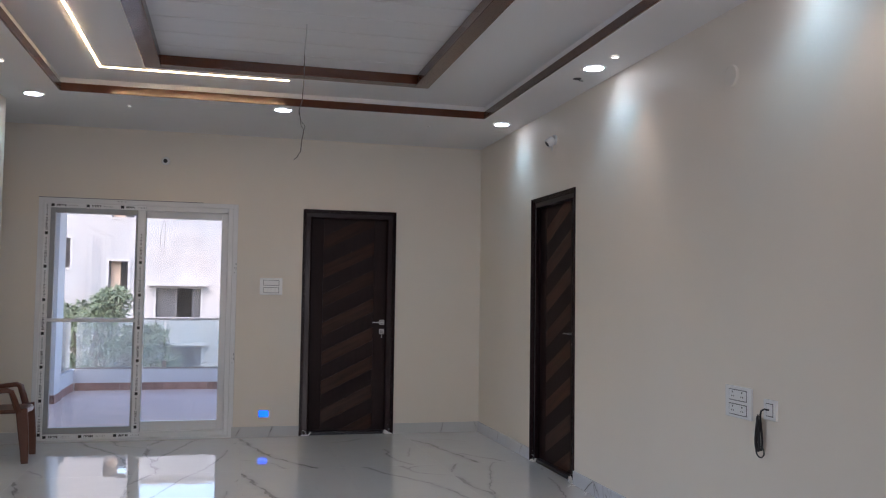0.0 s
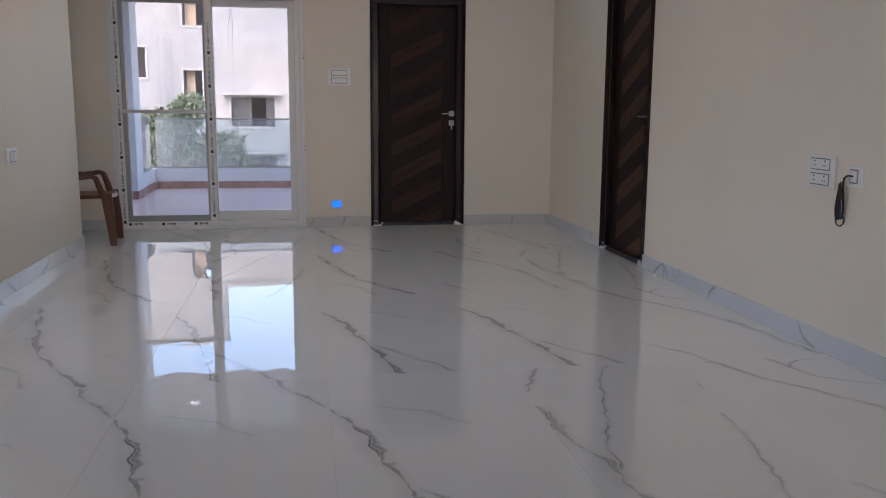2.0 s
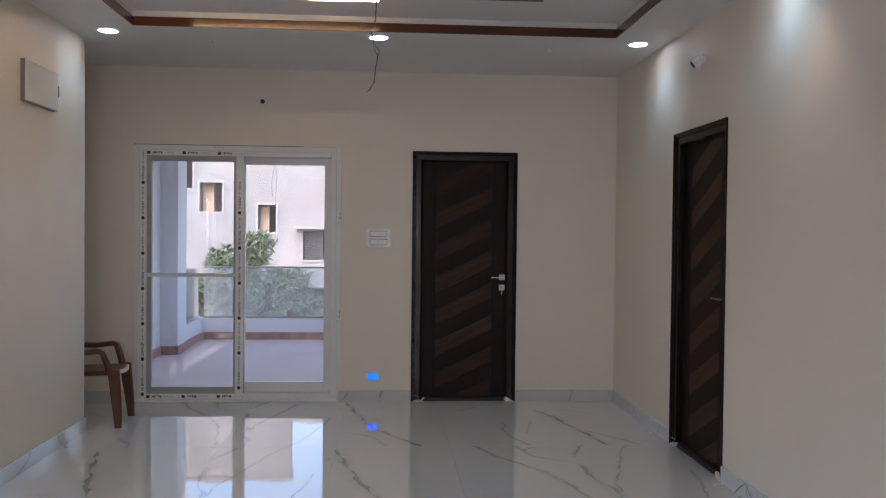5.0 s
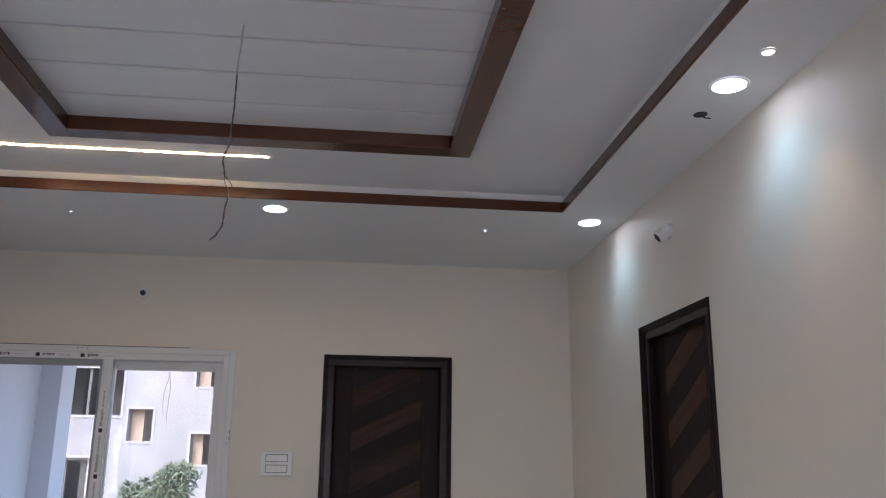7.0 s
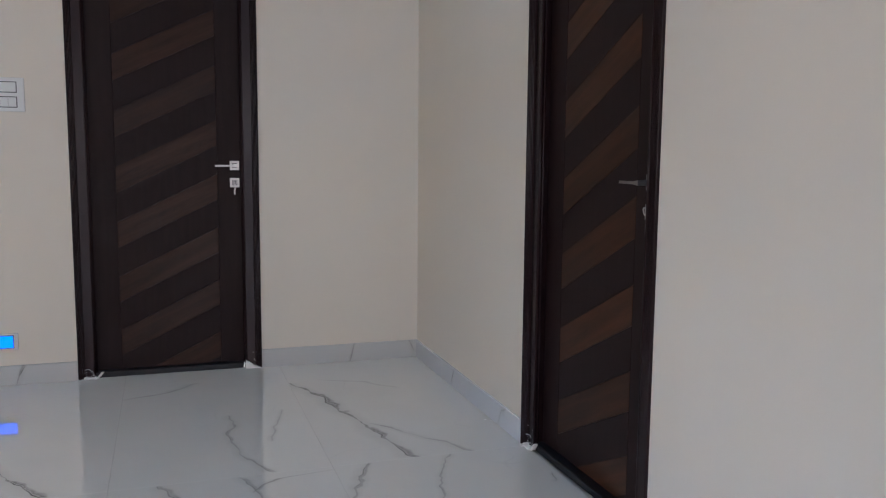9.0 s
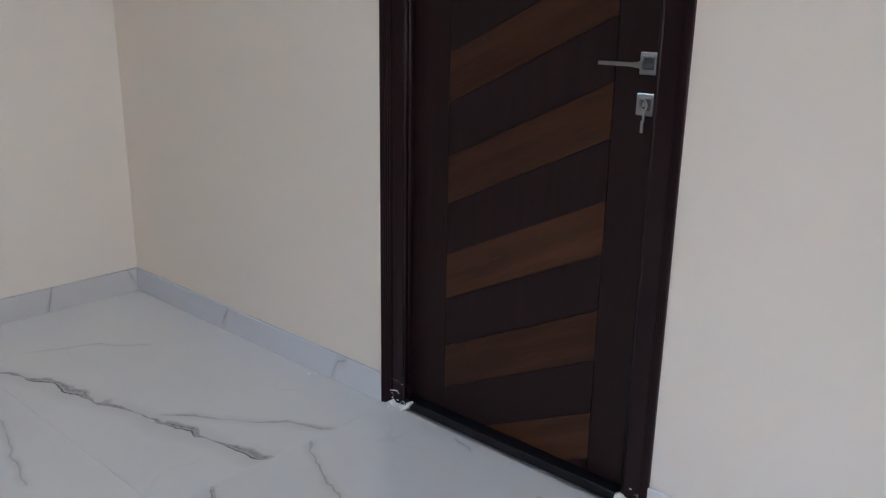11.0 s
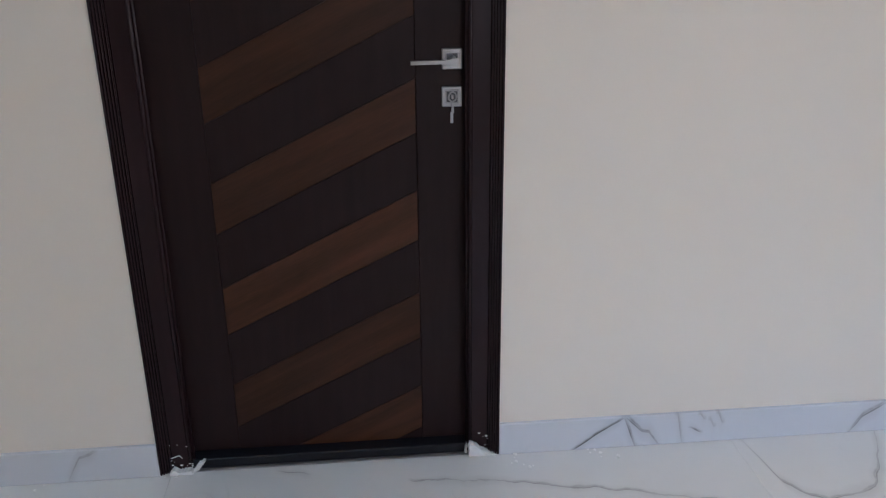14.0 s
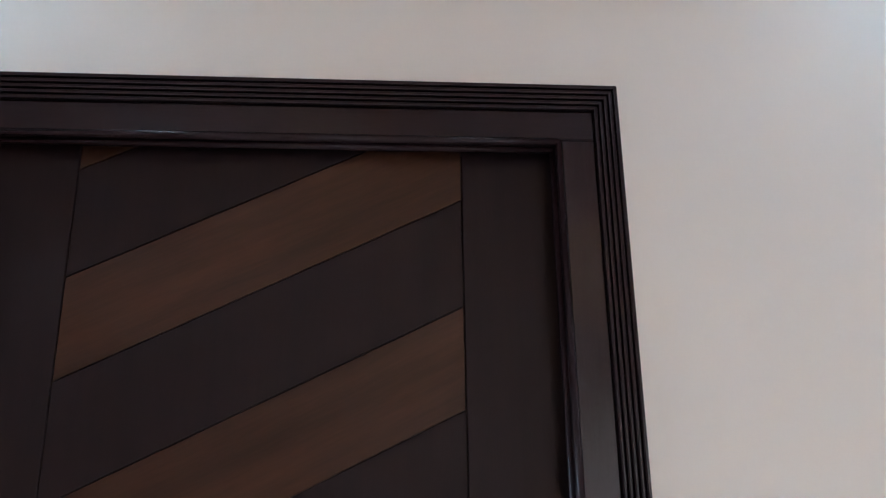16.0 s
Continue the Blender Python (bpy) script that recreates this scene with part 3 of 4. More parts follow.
    bm = bmesh.new()
    for a in ((hx - 0.017, hx + 0.017, hz + 0.013, hz + 0.017), (hx - 0.017, hx + 0.017, hz - 0.017, hz - 0.013), (hx - 0.017, hx - 0.013, hz - 0.013, hz + 0.013), (hx + 0.013, hx + 0.017, hz - 0.013, hz + 0.013)):
        box(bm, a[0], a[1], rec - 0.010, rec - 0.006, a[2], a[3], 0.0006)
    part("rose_rim", bm, M_STEEL, handle)
    part("rose_inset", boxm(hx - 0.0125, hx + 0.0125, rec - 0.0078, rec - 0.0072, hz - 0.0125, hz + 0.0125), M_GREYPL, handle)
    bm = bmesh.new()
    cyl(bm, pose(hx, rec - 0.006, hz, 90), 0.009, 0.008, 0.042, 16)
    prism(bm, [(hx + 0.009, hz - 0.008), (hx + 0.009, hz + 0.008), (hx - 0.02, hz + 0.0035), (hx - 0.098, hz + 0.003), (hx - 0.098, hz - 0.005), (hx - 0.02, hz - 0.0045)], "y", rec - 0.054, rec - 0.044)
    part("lever", bm, M_STEEL, handle)
    lock = part("lock", boxm(hx - 0.025, hx + 0.023, rec - 0.007, rec + 0.0005, lz - 0.024, lz + 0.024, 0.002), M_STEEL, d, "square nickel lock plate with key")
    bm = bmesh.new()
    for a in ((hx - 0.018, hx + 0.016, lz + 0.013, lz + 0.017), (hx - 0.018, hx + 0.016, lz - 0.017, lz - 0.013), (hx - 0.018, hx - 0.014, lz - 0.013, lz + 0.013), (hx + 0.012, hx + 0.016, lz - 0.013, lz + 0.013)):
        box(bm, a[0], a[1], rec - 0.010, rec - 0.006, a[2], a[3], 0.0006)
    part("lock_rim", bm, M_STEEL, lock)
    part("lock_inset", boxm(hx - 0.0135, hx + 0.0115, rec - 0.0078, rec - 0.0072, lz - 0.0125, lz + 0.0125), M_GREYPL, lock)
    bm = bmesh.new()
    ring = [(hx - 0.001 + 0.009 * math.cos(a), rec - 0.020 - 0.004 * math.sin(a), lz + 0.002 + 0.012 * math.sin(a)) for a in [math.pi * 2 * i / 14 for i in range(15)]]
    tube(bm, ring, 0.0022, 6)
    box(bm, hx - 0.003, hx + 0.001, rec - 0.018, rec - 0.004, lz - 0.003, lz + 0.006)
    box(bm, hx - 0.003, hx + 0.003, rec - 0.016, rec - 0.013, lz - 0.036, lz - 0.008, 0.0005)
    box(bm, hx - 0.006, hx + 0.001, rec - 0.016, rec - 0.013, lz - 0.060, lz - 0.034, 0.0008)
    part("key", bm, M_STEEL, lock)
    # plaster smears at the feet of the jambs
    rng = random.Random(len(name) + int(width * 1000))

    def patch(bm, outline, y0, y1):
        """A thin ragged crust: every edge of the outline is broken into uneven steps."""
        pts = []
        for (xa, za), (xb, zb) in zip(outline, outline[1:] + outline[:1]):
            n = max(2, int(math.hypot(xb - xa, zb - za) / 0.004))
            for k in range(n):
                f = k / n
                pts.append((xa + (xb - xa) * f + rng.gauss(0, 0.0011), max(0.0006, za + (zb - za) * f + rng.gauss(0, 0.0013))))
        prism(bm, pts, "y", y0, y1)

    for side in (0, 1):
        sx = (lambda v: v) if side == 0 else (lambda v: width - v)
        bm = bmesh.new()
        if side == 0:
            patch(bm, [(0.024, 0), (0.086, 0), (0.080, 0.010), (0.050, 0.007), (0.034, 0.013), (0.026, 0.010)], -0.012, 0.009)
            patch(bm, [(0.080, 0), (0.090, 0), (0.118, 0.030), (0.112, 0.034), (0.096, 0.020)], -0.004, 0.011)
            tube(bm, [(0.030, -0.001, 0.046), (0.038, -0.001, 0.049), (0.050, 0.009, 0.047), (0.057, 0.009, 0.038)], [0.0008, 0.0016, 0.0014, 0.0006], 5)
        else:
            patch(bm, [(sx(0.004), 0), (sx(0.082), 0), (sx(0.080), 0.040), (sx(0.060), 0.030), (sx(0.038), 0.012)], -0.012, 0.009)
            patch(bm, [(sx(0.086), 0.006), (sx(0.092), 0.006), (sx(0.089), 0.034), (sx(0.085), 0.030)], -0.002, 0.011)
        for i in range(26):
            r, h = rng.uniform(0.0008, 0.0028), rng.expovariate(45)
            bmesh.ops.create_icosphere(bm, subdivisions=1, radius=r, matrix=Matrix.Translation((sx(rng.uniform(0.012, 0.082)), 0.008 if h > 0.012 else rng.uniform(-0.022, -0.006), min(0.08, h))) @ Matrix.Diagonal((1.7, 0.8, 0.8, 1)))
        part("plaster_smear", bm, M_PLASTER, d, "smear of white plaster")
    return d


wooden_door("door_1", DA1 - DA0, pose(DA0, 0, 0), "closed dark wooden door with darker diagonal brown inlays", M_STRIPE_DARK)
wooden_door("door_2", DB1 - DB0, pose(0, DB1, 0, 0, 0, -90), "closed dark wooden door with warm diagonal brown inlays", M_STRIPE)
structure("wall_behind_doors", box(boxm(DA0 - 0.1, DA1 + 0.1, 0.205, 0.3, 0, 2.3), 0.205, 0.3, DB0 - 0.1, DB1 + 0.1, 0, 2.3), M_WALL, "plain wall closing the spaces behind the doors", "wall")

# ---- sliding balcony door ----
sl = thing("window_1", "white two-panel sliding balcony door with printed protective tape", "sliding door", kind="structure")
bm = bmesh.new()
for a in ((SL0 - 0.012, SL0 + 0.028, 0, SLT + 0.012), (SL1 - 0.028, SL1 + 0.012, 0, SLT + 0.012)):
    box(bm, a[0], a[1], -0.006, 0.02, a[2], a[3], 0.003)
box(bm, SL0 + 0.028, SL1 - 0.028, -0.006, 0.02, SLT - 0.028, SLT + 0.012, 0.003)
box(bm, SL0 + 0.028, SL1 - 0.028, -0.006, 0.02, 0, 0.024, 0.003)
part("reveal_trim", bm, M_UPVC, sl)
# raised grey strip draws the shaded gap along the top of the trim
part("gap_shade_line", boxm(SL0 - 0.016, SL1 - 0.3, -0.004, 0.0, SLT + 0.0122, SLT + 0.0175), M_GREYINK, sl, "thin dark strip for the shaded gap above the frame")
bm = bmesh.new()
F0, F1, FB, FT = SL0 + 0.028, SL1 - 0.028, 0.024, SLT - 0.028
for a in ((F0, F0 + 0.055, FB, FT), (F1 - 0.045, F1, FB, FT)):
    box(bm, a[0], a[1], 0.004, 0.13, a[2], a[3], 0.004)
box(bm, F0 + 0.055, F1 - 0.045, 0.004, 0.13, FT - 0.045, FT, 0.004)
box(bm, F0 + 0.055, F1 - 0.045, 0.004, 0.13, FB, FB + 0.045, 0.004)
part("outer_frame", bm, M_UPVC, sl)


def sash(name, x0, x1, z0, z1, y0, y1, l, r, b, t, material, glass):
    bm = bmesh.new()
    box(bm, x0, x0 + l, y0, y1, z0, z1, 0.003)
    box(bm, x1 - r, x1, y0, y1, z0, z1, 0.003)
    box(bm, x0 + l, x1 - r, y0, y1, z0, z0 + b, 0.003)
    box(bm, x0 + l, x1 - r, y0, y1, z1 - t, z1, 0.003)
    s = part(name, bm, material, sl)
    g = part("glass_pane", boxm(x0 + l - 0.004, x1 - r + 0.004, (y0 + y1) / 2 - 0.003, (y0 + y1) / 2 + 0.003, z0 + b - 0.004, z1 - t + 0.004), glass, s)
    g.visible_shadow = False
    return s


ls = sash("sliding_sash", F0 + 0.055, -3.118, FB + 0.045, FT - 0.045, 0.012, 0.052, 0.04, 0.085, 0.055, 0.045, M_SASH, M_GLASS)
rs = sash("fixed_sash", -3.185, F1 - 0.045, FB + 0.045, FT - 0.045, 0.072, 0.112, 0.068, 0.06, 0.085, 0.06, M_UPVC, M_GLASS)
part("meeting_stile_cap", boxm(-3.186, -3.119, 0.004, 0.012, FB + 0.045, FT - 0.045, 0.002), M_UPVC, ls)
part("middle_rail", boxm(F0 + 0.05, -3.186, -0.004, 0.012, 1.036, 1.066, 0.003), M_UPVC, ls)
# printed tape on the frame and meeting stile
rng = random.Random(4)
ink, grey = bmesh.new(), bmesh.new()
tape = bmesh.new()
box(tape, F0 + 0.006, F0 + 0.050, 0.0015, 0.0042, FB + 0.004, FT - 0.004)
box(tape, F0 + 0.055, -3.12, 0.0015, 0.0042, FT - 0.042, FT - 0.004)
box(tape, F0 + 0.055, -3.12, 0.0015, 0.0042, FB + 0.004, FB + 0.042)
box(tape, -3.176, -3.130, 0.0025, 0.0045, FB + 0.05, FT - 0.05)
part("protective_tape", tape, M_TAPE, sl, "white protective tape with black print")
for cx, yy, zs, ze in ((F0 + 0.028, 0.0005, FB, FT - 0.05), (-3.153, 0.0015, FB + 0.05, FT - 0.05)):
    z = zs + 0.03
    while z < ze - 0.22:
        box(ink, cx - 0.012, cx + 0.012, yy, yy + 0.0008, z, z + 0.026)
        for i in range(9):
            zl = z + 0.042 + i * 0.0125
            box(ink, cx - 0.009, cx + 0.009, yy, yy + 0.0008, zl, zl + 0.0034)
            for k in (-0.009, -0.002, 0.0055):
                if rng.random() < 0.65:
                    box(ink, cx + k, cx + k + 0.0035, yy, yy + 0.0008, zl + 0.0036, zl + 0.0092)
        for i in range(8):
            w = rng.uniform(0.003, 0.008)
            box(grey, cx - w, cx + w, yy, yy + 0.0008, z + 0.168 + i * 0.013, z + 0.174 + i * 0.013)
        z += 0.29
for cz, xs, xe in ((FT - 0.023, F0 + 0.06, -3.14), (FB + 0.023, F0 + 0.06, -3.14)):
    x = xs
    while x < xe - 0.10:
        box(ink, x, x + 0.026, 0.0005, 0.0013, cz - 0.012, cz + 0.012)
        for i in range(6):
            w = rng.uniform(0.005, 0.009)
            if x + 0.05 + i * 0.013 < xe:
                box(ink, x + 0.045 + i * 0.013, x + 0.0485 + i * 0.013, 0.0005, 0.0013, cz - 0.009, cz + 0.009)
                box(ink, x + 0.0487 + i * 0.013, x + 0.0545 + i * 0.013, 0.0005, 0.0013, cz + rng.choice((-0.009, -0.002, 0.0055)), cz + 0.009)
                box(grey, x + 0.145 + i * 0.013, x + 0.148 + i * 0.013, 0.0005, 0.0013, cz - w * 0.8, cz + w * 0.8)
        x += 0.285
part("tape_print", ink, M_INK, sl)
part("tape_grey_print", grey, M_GREYINK, sl)
bm = bmesh.new()
for zz in (1.56, 1.52, 0.74, 0.70):
    box(bm, SL1 + 0.0005, SL1 + 0.006, -0.0075, -0.0055, zz, zz + rng.uniform(0.012, 0.025))
    box(bm, SL1 - 0.012, SL1 - 0.008, -0.0075, -0.0055, zz - 0.03, zz - 0.02)
for xx in (-3.36, -3.33, -3.30):
    box(bm, xx, xx + 0.012, -0.0075, -0.0055, SLT - 0.006, SLT - 0.001)
part("ink_smudges", bm, M_GREYINK, sl)

# ---- west window ----
w2 = thing("window_2", "wide window with white frame, grille and black stone sill", "window", kind="structure")
part("sill", boxm(WX - 0.24, WX + 0.015, WW0, WW1, WWB - 0.02, WWB + 0.012, 0.004), M_SILL, w2, "polished black granite sill")
bm = bmesh.new()
xo0, xo1 = WX - 0.20, WX - 0.13
for a in ((WW0, WW0 + 0.05), (WW1 - 0.05, WW1), (-4.24, -4.16)):
    box(bm, xo0, xo1, a[0], a[1], WWB + 0.012, WWT, 0.003)
for a in ((WWB + 0.012, WWB + 0.06), (WWT - 0.05, WWT)):
    box(bm, xo0, xo1, WW0 + 0.05, WW1 - 0.05, a[0], a[1], 0.003)
part("window_frame", bm, M_UPVC, w2)
for a, c in ((WW0, WW0 + 0.010), (WW1 - 0.010, WW1)):
    part("jamb_lining", boxm(WX - 0.13, WX + 0.004, a, c, WWB + 0.012, WWT, 0.002), M_UPVC, w2, "white lining of the window reveal")
    part("sealant_line", boxm(WX - 0.001, WX + 0.0055, a - 0.006 if a < -5 else c, a if a < -5 else c + 0.006, WWB + 0.012, WWT), M_GREYPL, w2)
for a in ((WW0 + 0.05, -4.24), (-4.16, WW1 - 0.05)):
    g = part("glass_pane", boxm(WX - 0.168, WX - 0.162, a[0], a[1], WWB + 0.06, WWT - 0.05), M_GLASS, w2)
    g.visible_shadow = False
bm = bmesh.new()
yy = WW0 + 0.12
while yy < WW1 - 0.06:
    box(bm, WX - 0.225, WX - 0.213, yy, yy + 0.012, WWB + 0.012, WWT)
    yy += 0.115
for zz in (0.75, 1.25, 1.75):
    box(bm, WX - 0.226, WX - 0.212, WW0, WW1, zz, zz + 0.015)
part("grille", bm, M_GRILLE, w2)
# added window round the south fill light, out of view
w3 = thing("unseen_window", "unseen two-pane window, added as the opening for the south fill light", "window", kind="structure")
bm = bmesh.new()
for a in ((-2.15, -2.09), (-1.18, -1.12), (-0.21, -0.15)):
    box(bm, a[0], a[1], YS - 0.13, YS - 0.06, 0.7, 2.2, 0.003)
for a in ((0.7, 0.76), (2.14, 2.2)):
    for c in ((-2.09, -1.18), (-1.12, -0.21)):
        box(bm, c[0], c[1], YS - 0.13, YS - 0.06, a[0], a[1], 0.003)
part("window_frame", bm, M_UPVC, w3)
for c in ((-2.09, -1.18), (-1.12, -0.21)):
    g = part("glass_pane", boxm(c[0], c[1], YS - 0.098, YS - 0.092, 0.76, 2.14), M_GLASS, w3)
    g.visible_shadow = False

# ---- balcony ----
BX0, BX1, BY = -4.55, 0.2, 4.3
BZ = -0.03
structure("balcony_floor_slab", boxm(BX0 - 0.2, BX1, 0.2, BY + 0.15, -0.3, BZ - 0.01), M_GROUT, "balcony floor slab under the tiles", "floor")
structure("wall_balcony_west", box(boxm(BX0 - 0.2, BX0, 0.2, 2.9, BZ - 0.01, 2.75), BX0 - 0.2, -4.35, 2.9, 3.32, BZ - 0.01, 2.75), M_BALWALL, "pale blue-grey balcony side wall with a pier", "wall")
structure("balcony_parapet", box(boxm(-4.37, BX1, BY, BY + 0.12, BZ - 0.01, 0.25), -4.49, -4.37, 3.32, BY + 0.12, BZ - 0.01, 0.25), M_BALWALL, "low pale blue-grey balcony parapet", "parapet")
structure("balcony_parapet_east", boxm(BX1, BX1 + 0.12, 0.2, BY + 0.15, -0.3, 0.25), M_BALWALL, "low pale blue-grey parapet at the balcony end", "parapet")
structure("balcony_ceiling", boxm(BX0 - 0.2, BX1 + 0.2, 0.2, BY + 0.15, 2.75, 2.95), M_SLAB, "concrete balcony roof slab, kept pale to bounce daylight", "ceiling")
rail = thing("glass_balustrade", "clear greenish glass balcony balustrade with slim metal rail", "balustrade")
x = -4.36
while x < BX1 - 0.1:
    x2 = min(x + 1.14, BX1 - 0.02)
    g = part("glass_panel", boxm(x + 0.006, x2 - 0.006, BY + 0.05, BY + 0.062, 0.275, 0.925), M_RAILGLASS, rail)
    g.visible_shadow = False
    part("clamp", boxm(x2 - 0.03, x2 + 0.03, BY + 0.035, BY + 0.077, 0.25, 0.36, 0.003), M_STEEL, rail)
    x = x2
part("top_rail", boxm(-4.36, BX1 - 0.02, BY + 0.045, BY + 0.067, 0.925, 0.945, 0.003), M_STEEL, rail)
part("bottom_channel", boxm(-4.36, BX1 - 0.02, BY + 0.04, BY + 0.072, 0.25, 0.275, 0.003), M_STEEL, rail)
g = part("side_glass_panel", boxm(-4.436, -4.424, 3.33, BY + 0.02, 0.275, 0.925), M_RAILGLASS, rail)
g.visible_shadow = False
part("side_channel", boxm(-4.446, -4.414, 3.33, BY + 0.02, 0.25, 0.275, 0.003), M_STEEL, rail)
bsk = thing("balcony_skirting", "terracotta tile skirting round the balcony", "skirting", kind="structure")
for i in range(8):
    a, c = -4.35 + i * 0.57, min(-4.35 + (i + 1) * 0.57, BX1)
    part("skirting_tile", boxm(a + 0.001, c - 0.001, BY - 0.01, BY, BZ, 0.07, 0.001), M_BALSKIRT, bsk)
for a, c, xx in ((0.2, 1.1, BX0), (1.1, 2.0, BX0), (2.0, 2.88, BX0), (2.9, 3.32, -4.35), (3.33, 4.29, -4.37)):
    part("skirting_tile", boxm(xx, xx + 0.01, a + 0.001, c - 0.001, BZ, 0.07, 0.001), M_BALSKIRT, bsk)
part("skirting_tile", boxm(BX0 + 0.01, -4.34, 2.89, 2.90, BZ, 0.07, 0.001), M_BALSKIRT, bsk)

bwire = thing("balcony_hanging_wire", "loose pair of thin black wires hanging from the balcony roof", "wire", pose(-3.09, 1.7, 2.75))
for ph, ln in ((0.0, 1.06), (1.9, 0.98)):
    part("strand", tube(bmesh.new(), [(0.022 * math.sin(i * 0.42 + ph) - (0.02 if ph else -0.03) * max(0, i - 20) / 5, 0.004 * math.cos(i + ph), -ln * i / 26) for i in range(27)], 0.0024, 5), M_CABLE, bwire)

# ---- outside ----
GZ = -3.4
structure("lower_storey", box(boxm(-6.05, 0.4, YS - 0.2, 0.2, GZ, -0.125), -4.75, 0.32, 0.2, 4.45, GZ, -0.302), M_RENDER, "plain rendered storey under the room and balcony", "wall")
structure("ground", boxm(-900, 900, -900, 900, GZ - 0.5, GZ), M_GROUND, "bare dusty ground below the balcony", "ground")
BLD = 21.0
wins = [(-8.02, -7.30, 2.03, 2.98, "w"), (-6.13, -5.55, 1.37, 2.27, "w"), (-4.66, -3.26, 0.47, 1.42, "h"), (-10.06, -8.25, 2.78, 4.19, "b"), (-10.2, -9.05, 0.2, 1.45, "h"),
        (-6.10, -5.40, 3.69, 4.6, "w"), (-4.3, -3.2, -1.6, -0.5, "h"), (-8.0, -7.2, -1.6, -0.4, "w"), (-2.2, -1.2, 0.5, 1.5, "h"), (-2.2, -1.2, 3.4, 4.3, "w")]
house = thing("apartment_building", "unfinished grey cement-rendered building with small openings", "building", pose(0, BLD, 0))
bm = wall_holes(bmesh.new(), "x", -16, -5.0, 0, 0.35, GZ, 6.75, [w[:4] for w in wins if w[1] < -5.0])
part("wall", bm, M_RENDER, house)
bm = wall_holes(bmesh.new(), "x", -5.0, 3.0, 0, 0.35, GZ, 4.8, [w[:4] for w in wins if w[0] >= -5.0])
part("wall", bm, M_RENDER, house)
# solid block behind the openings, coloured as shaded rooms
part("rear_block", box(box(box(boxm(-16, -10.0, 2.2, 6, GZ, 6.7), -9.15, -6.4, 2.2, 6, GZ, 6.7), -10.0, -9.15, 2.2, 6, GZ, 2.6), -6.4, 3.0, 2.2, 6, GZ, 4.75), M_ROOMSHADE, house)
part("roof", box(box(boxm(-16.1, -6.4, -0.05, 6, 6.75, 6.87), -6.4, -4.97, -0.05, 0.4, 6.75, 6.87), -4.97, 3.1, -0.05, 6, 4.8, 4.92), M_BAND, house)
for i, (a, c, lo, hi, kind) in enumerate(wins):
    bm = bmesh.new()
    e = 0.075
    box(bm, a - e, a, -0.03, 0.1, lo - e, hi + e)
    box(bm, c, c + e, -0.03, 0.1, lo - e, hi + e)
    box(bm, a, c, -0.03, 0.1, hi, hi + e)
    box(bm, a, c, -0.03, 0.1, lo - e, lo)
    wnd = part("window_surround", bm, M_BAND, house)
    if kind == "h":
        part("hood", boxm(a - 0.25, c + 0.2, -0.35, -0.031, hi + e, hi + e + 0.08), M_BAND, wnd)
    if kind == "w":
        part("inner_wall", boxm(a + (c - a) * 0.05, a + (c - a) * 0.55, 0.36, 0.5, lo - 0.2, hi + 0.2), M_OCHRE, wnd)
    else:
        part("mullion", boxm(a + (c - a) * 0.42, a + (c - a) * 0.46, 0.12, 0.2, lo, hi), M_GREYPL, wnd)
        if kind == "h":
            part("shutter", boxm(a, a + (c - a) * 0.42, 0.13, 0.16, lo, hi), M_SHUTTER, wnd, "grey window leaf")
            part("shutter", boxm(a + (c - a) * 0.80, c, 0.13, 0.16, lo, hi), M_SHUTTER, wnd, "grey window leaf")


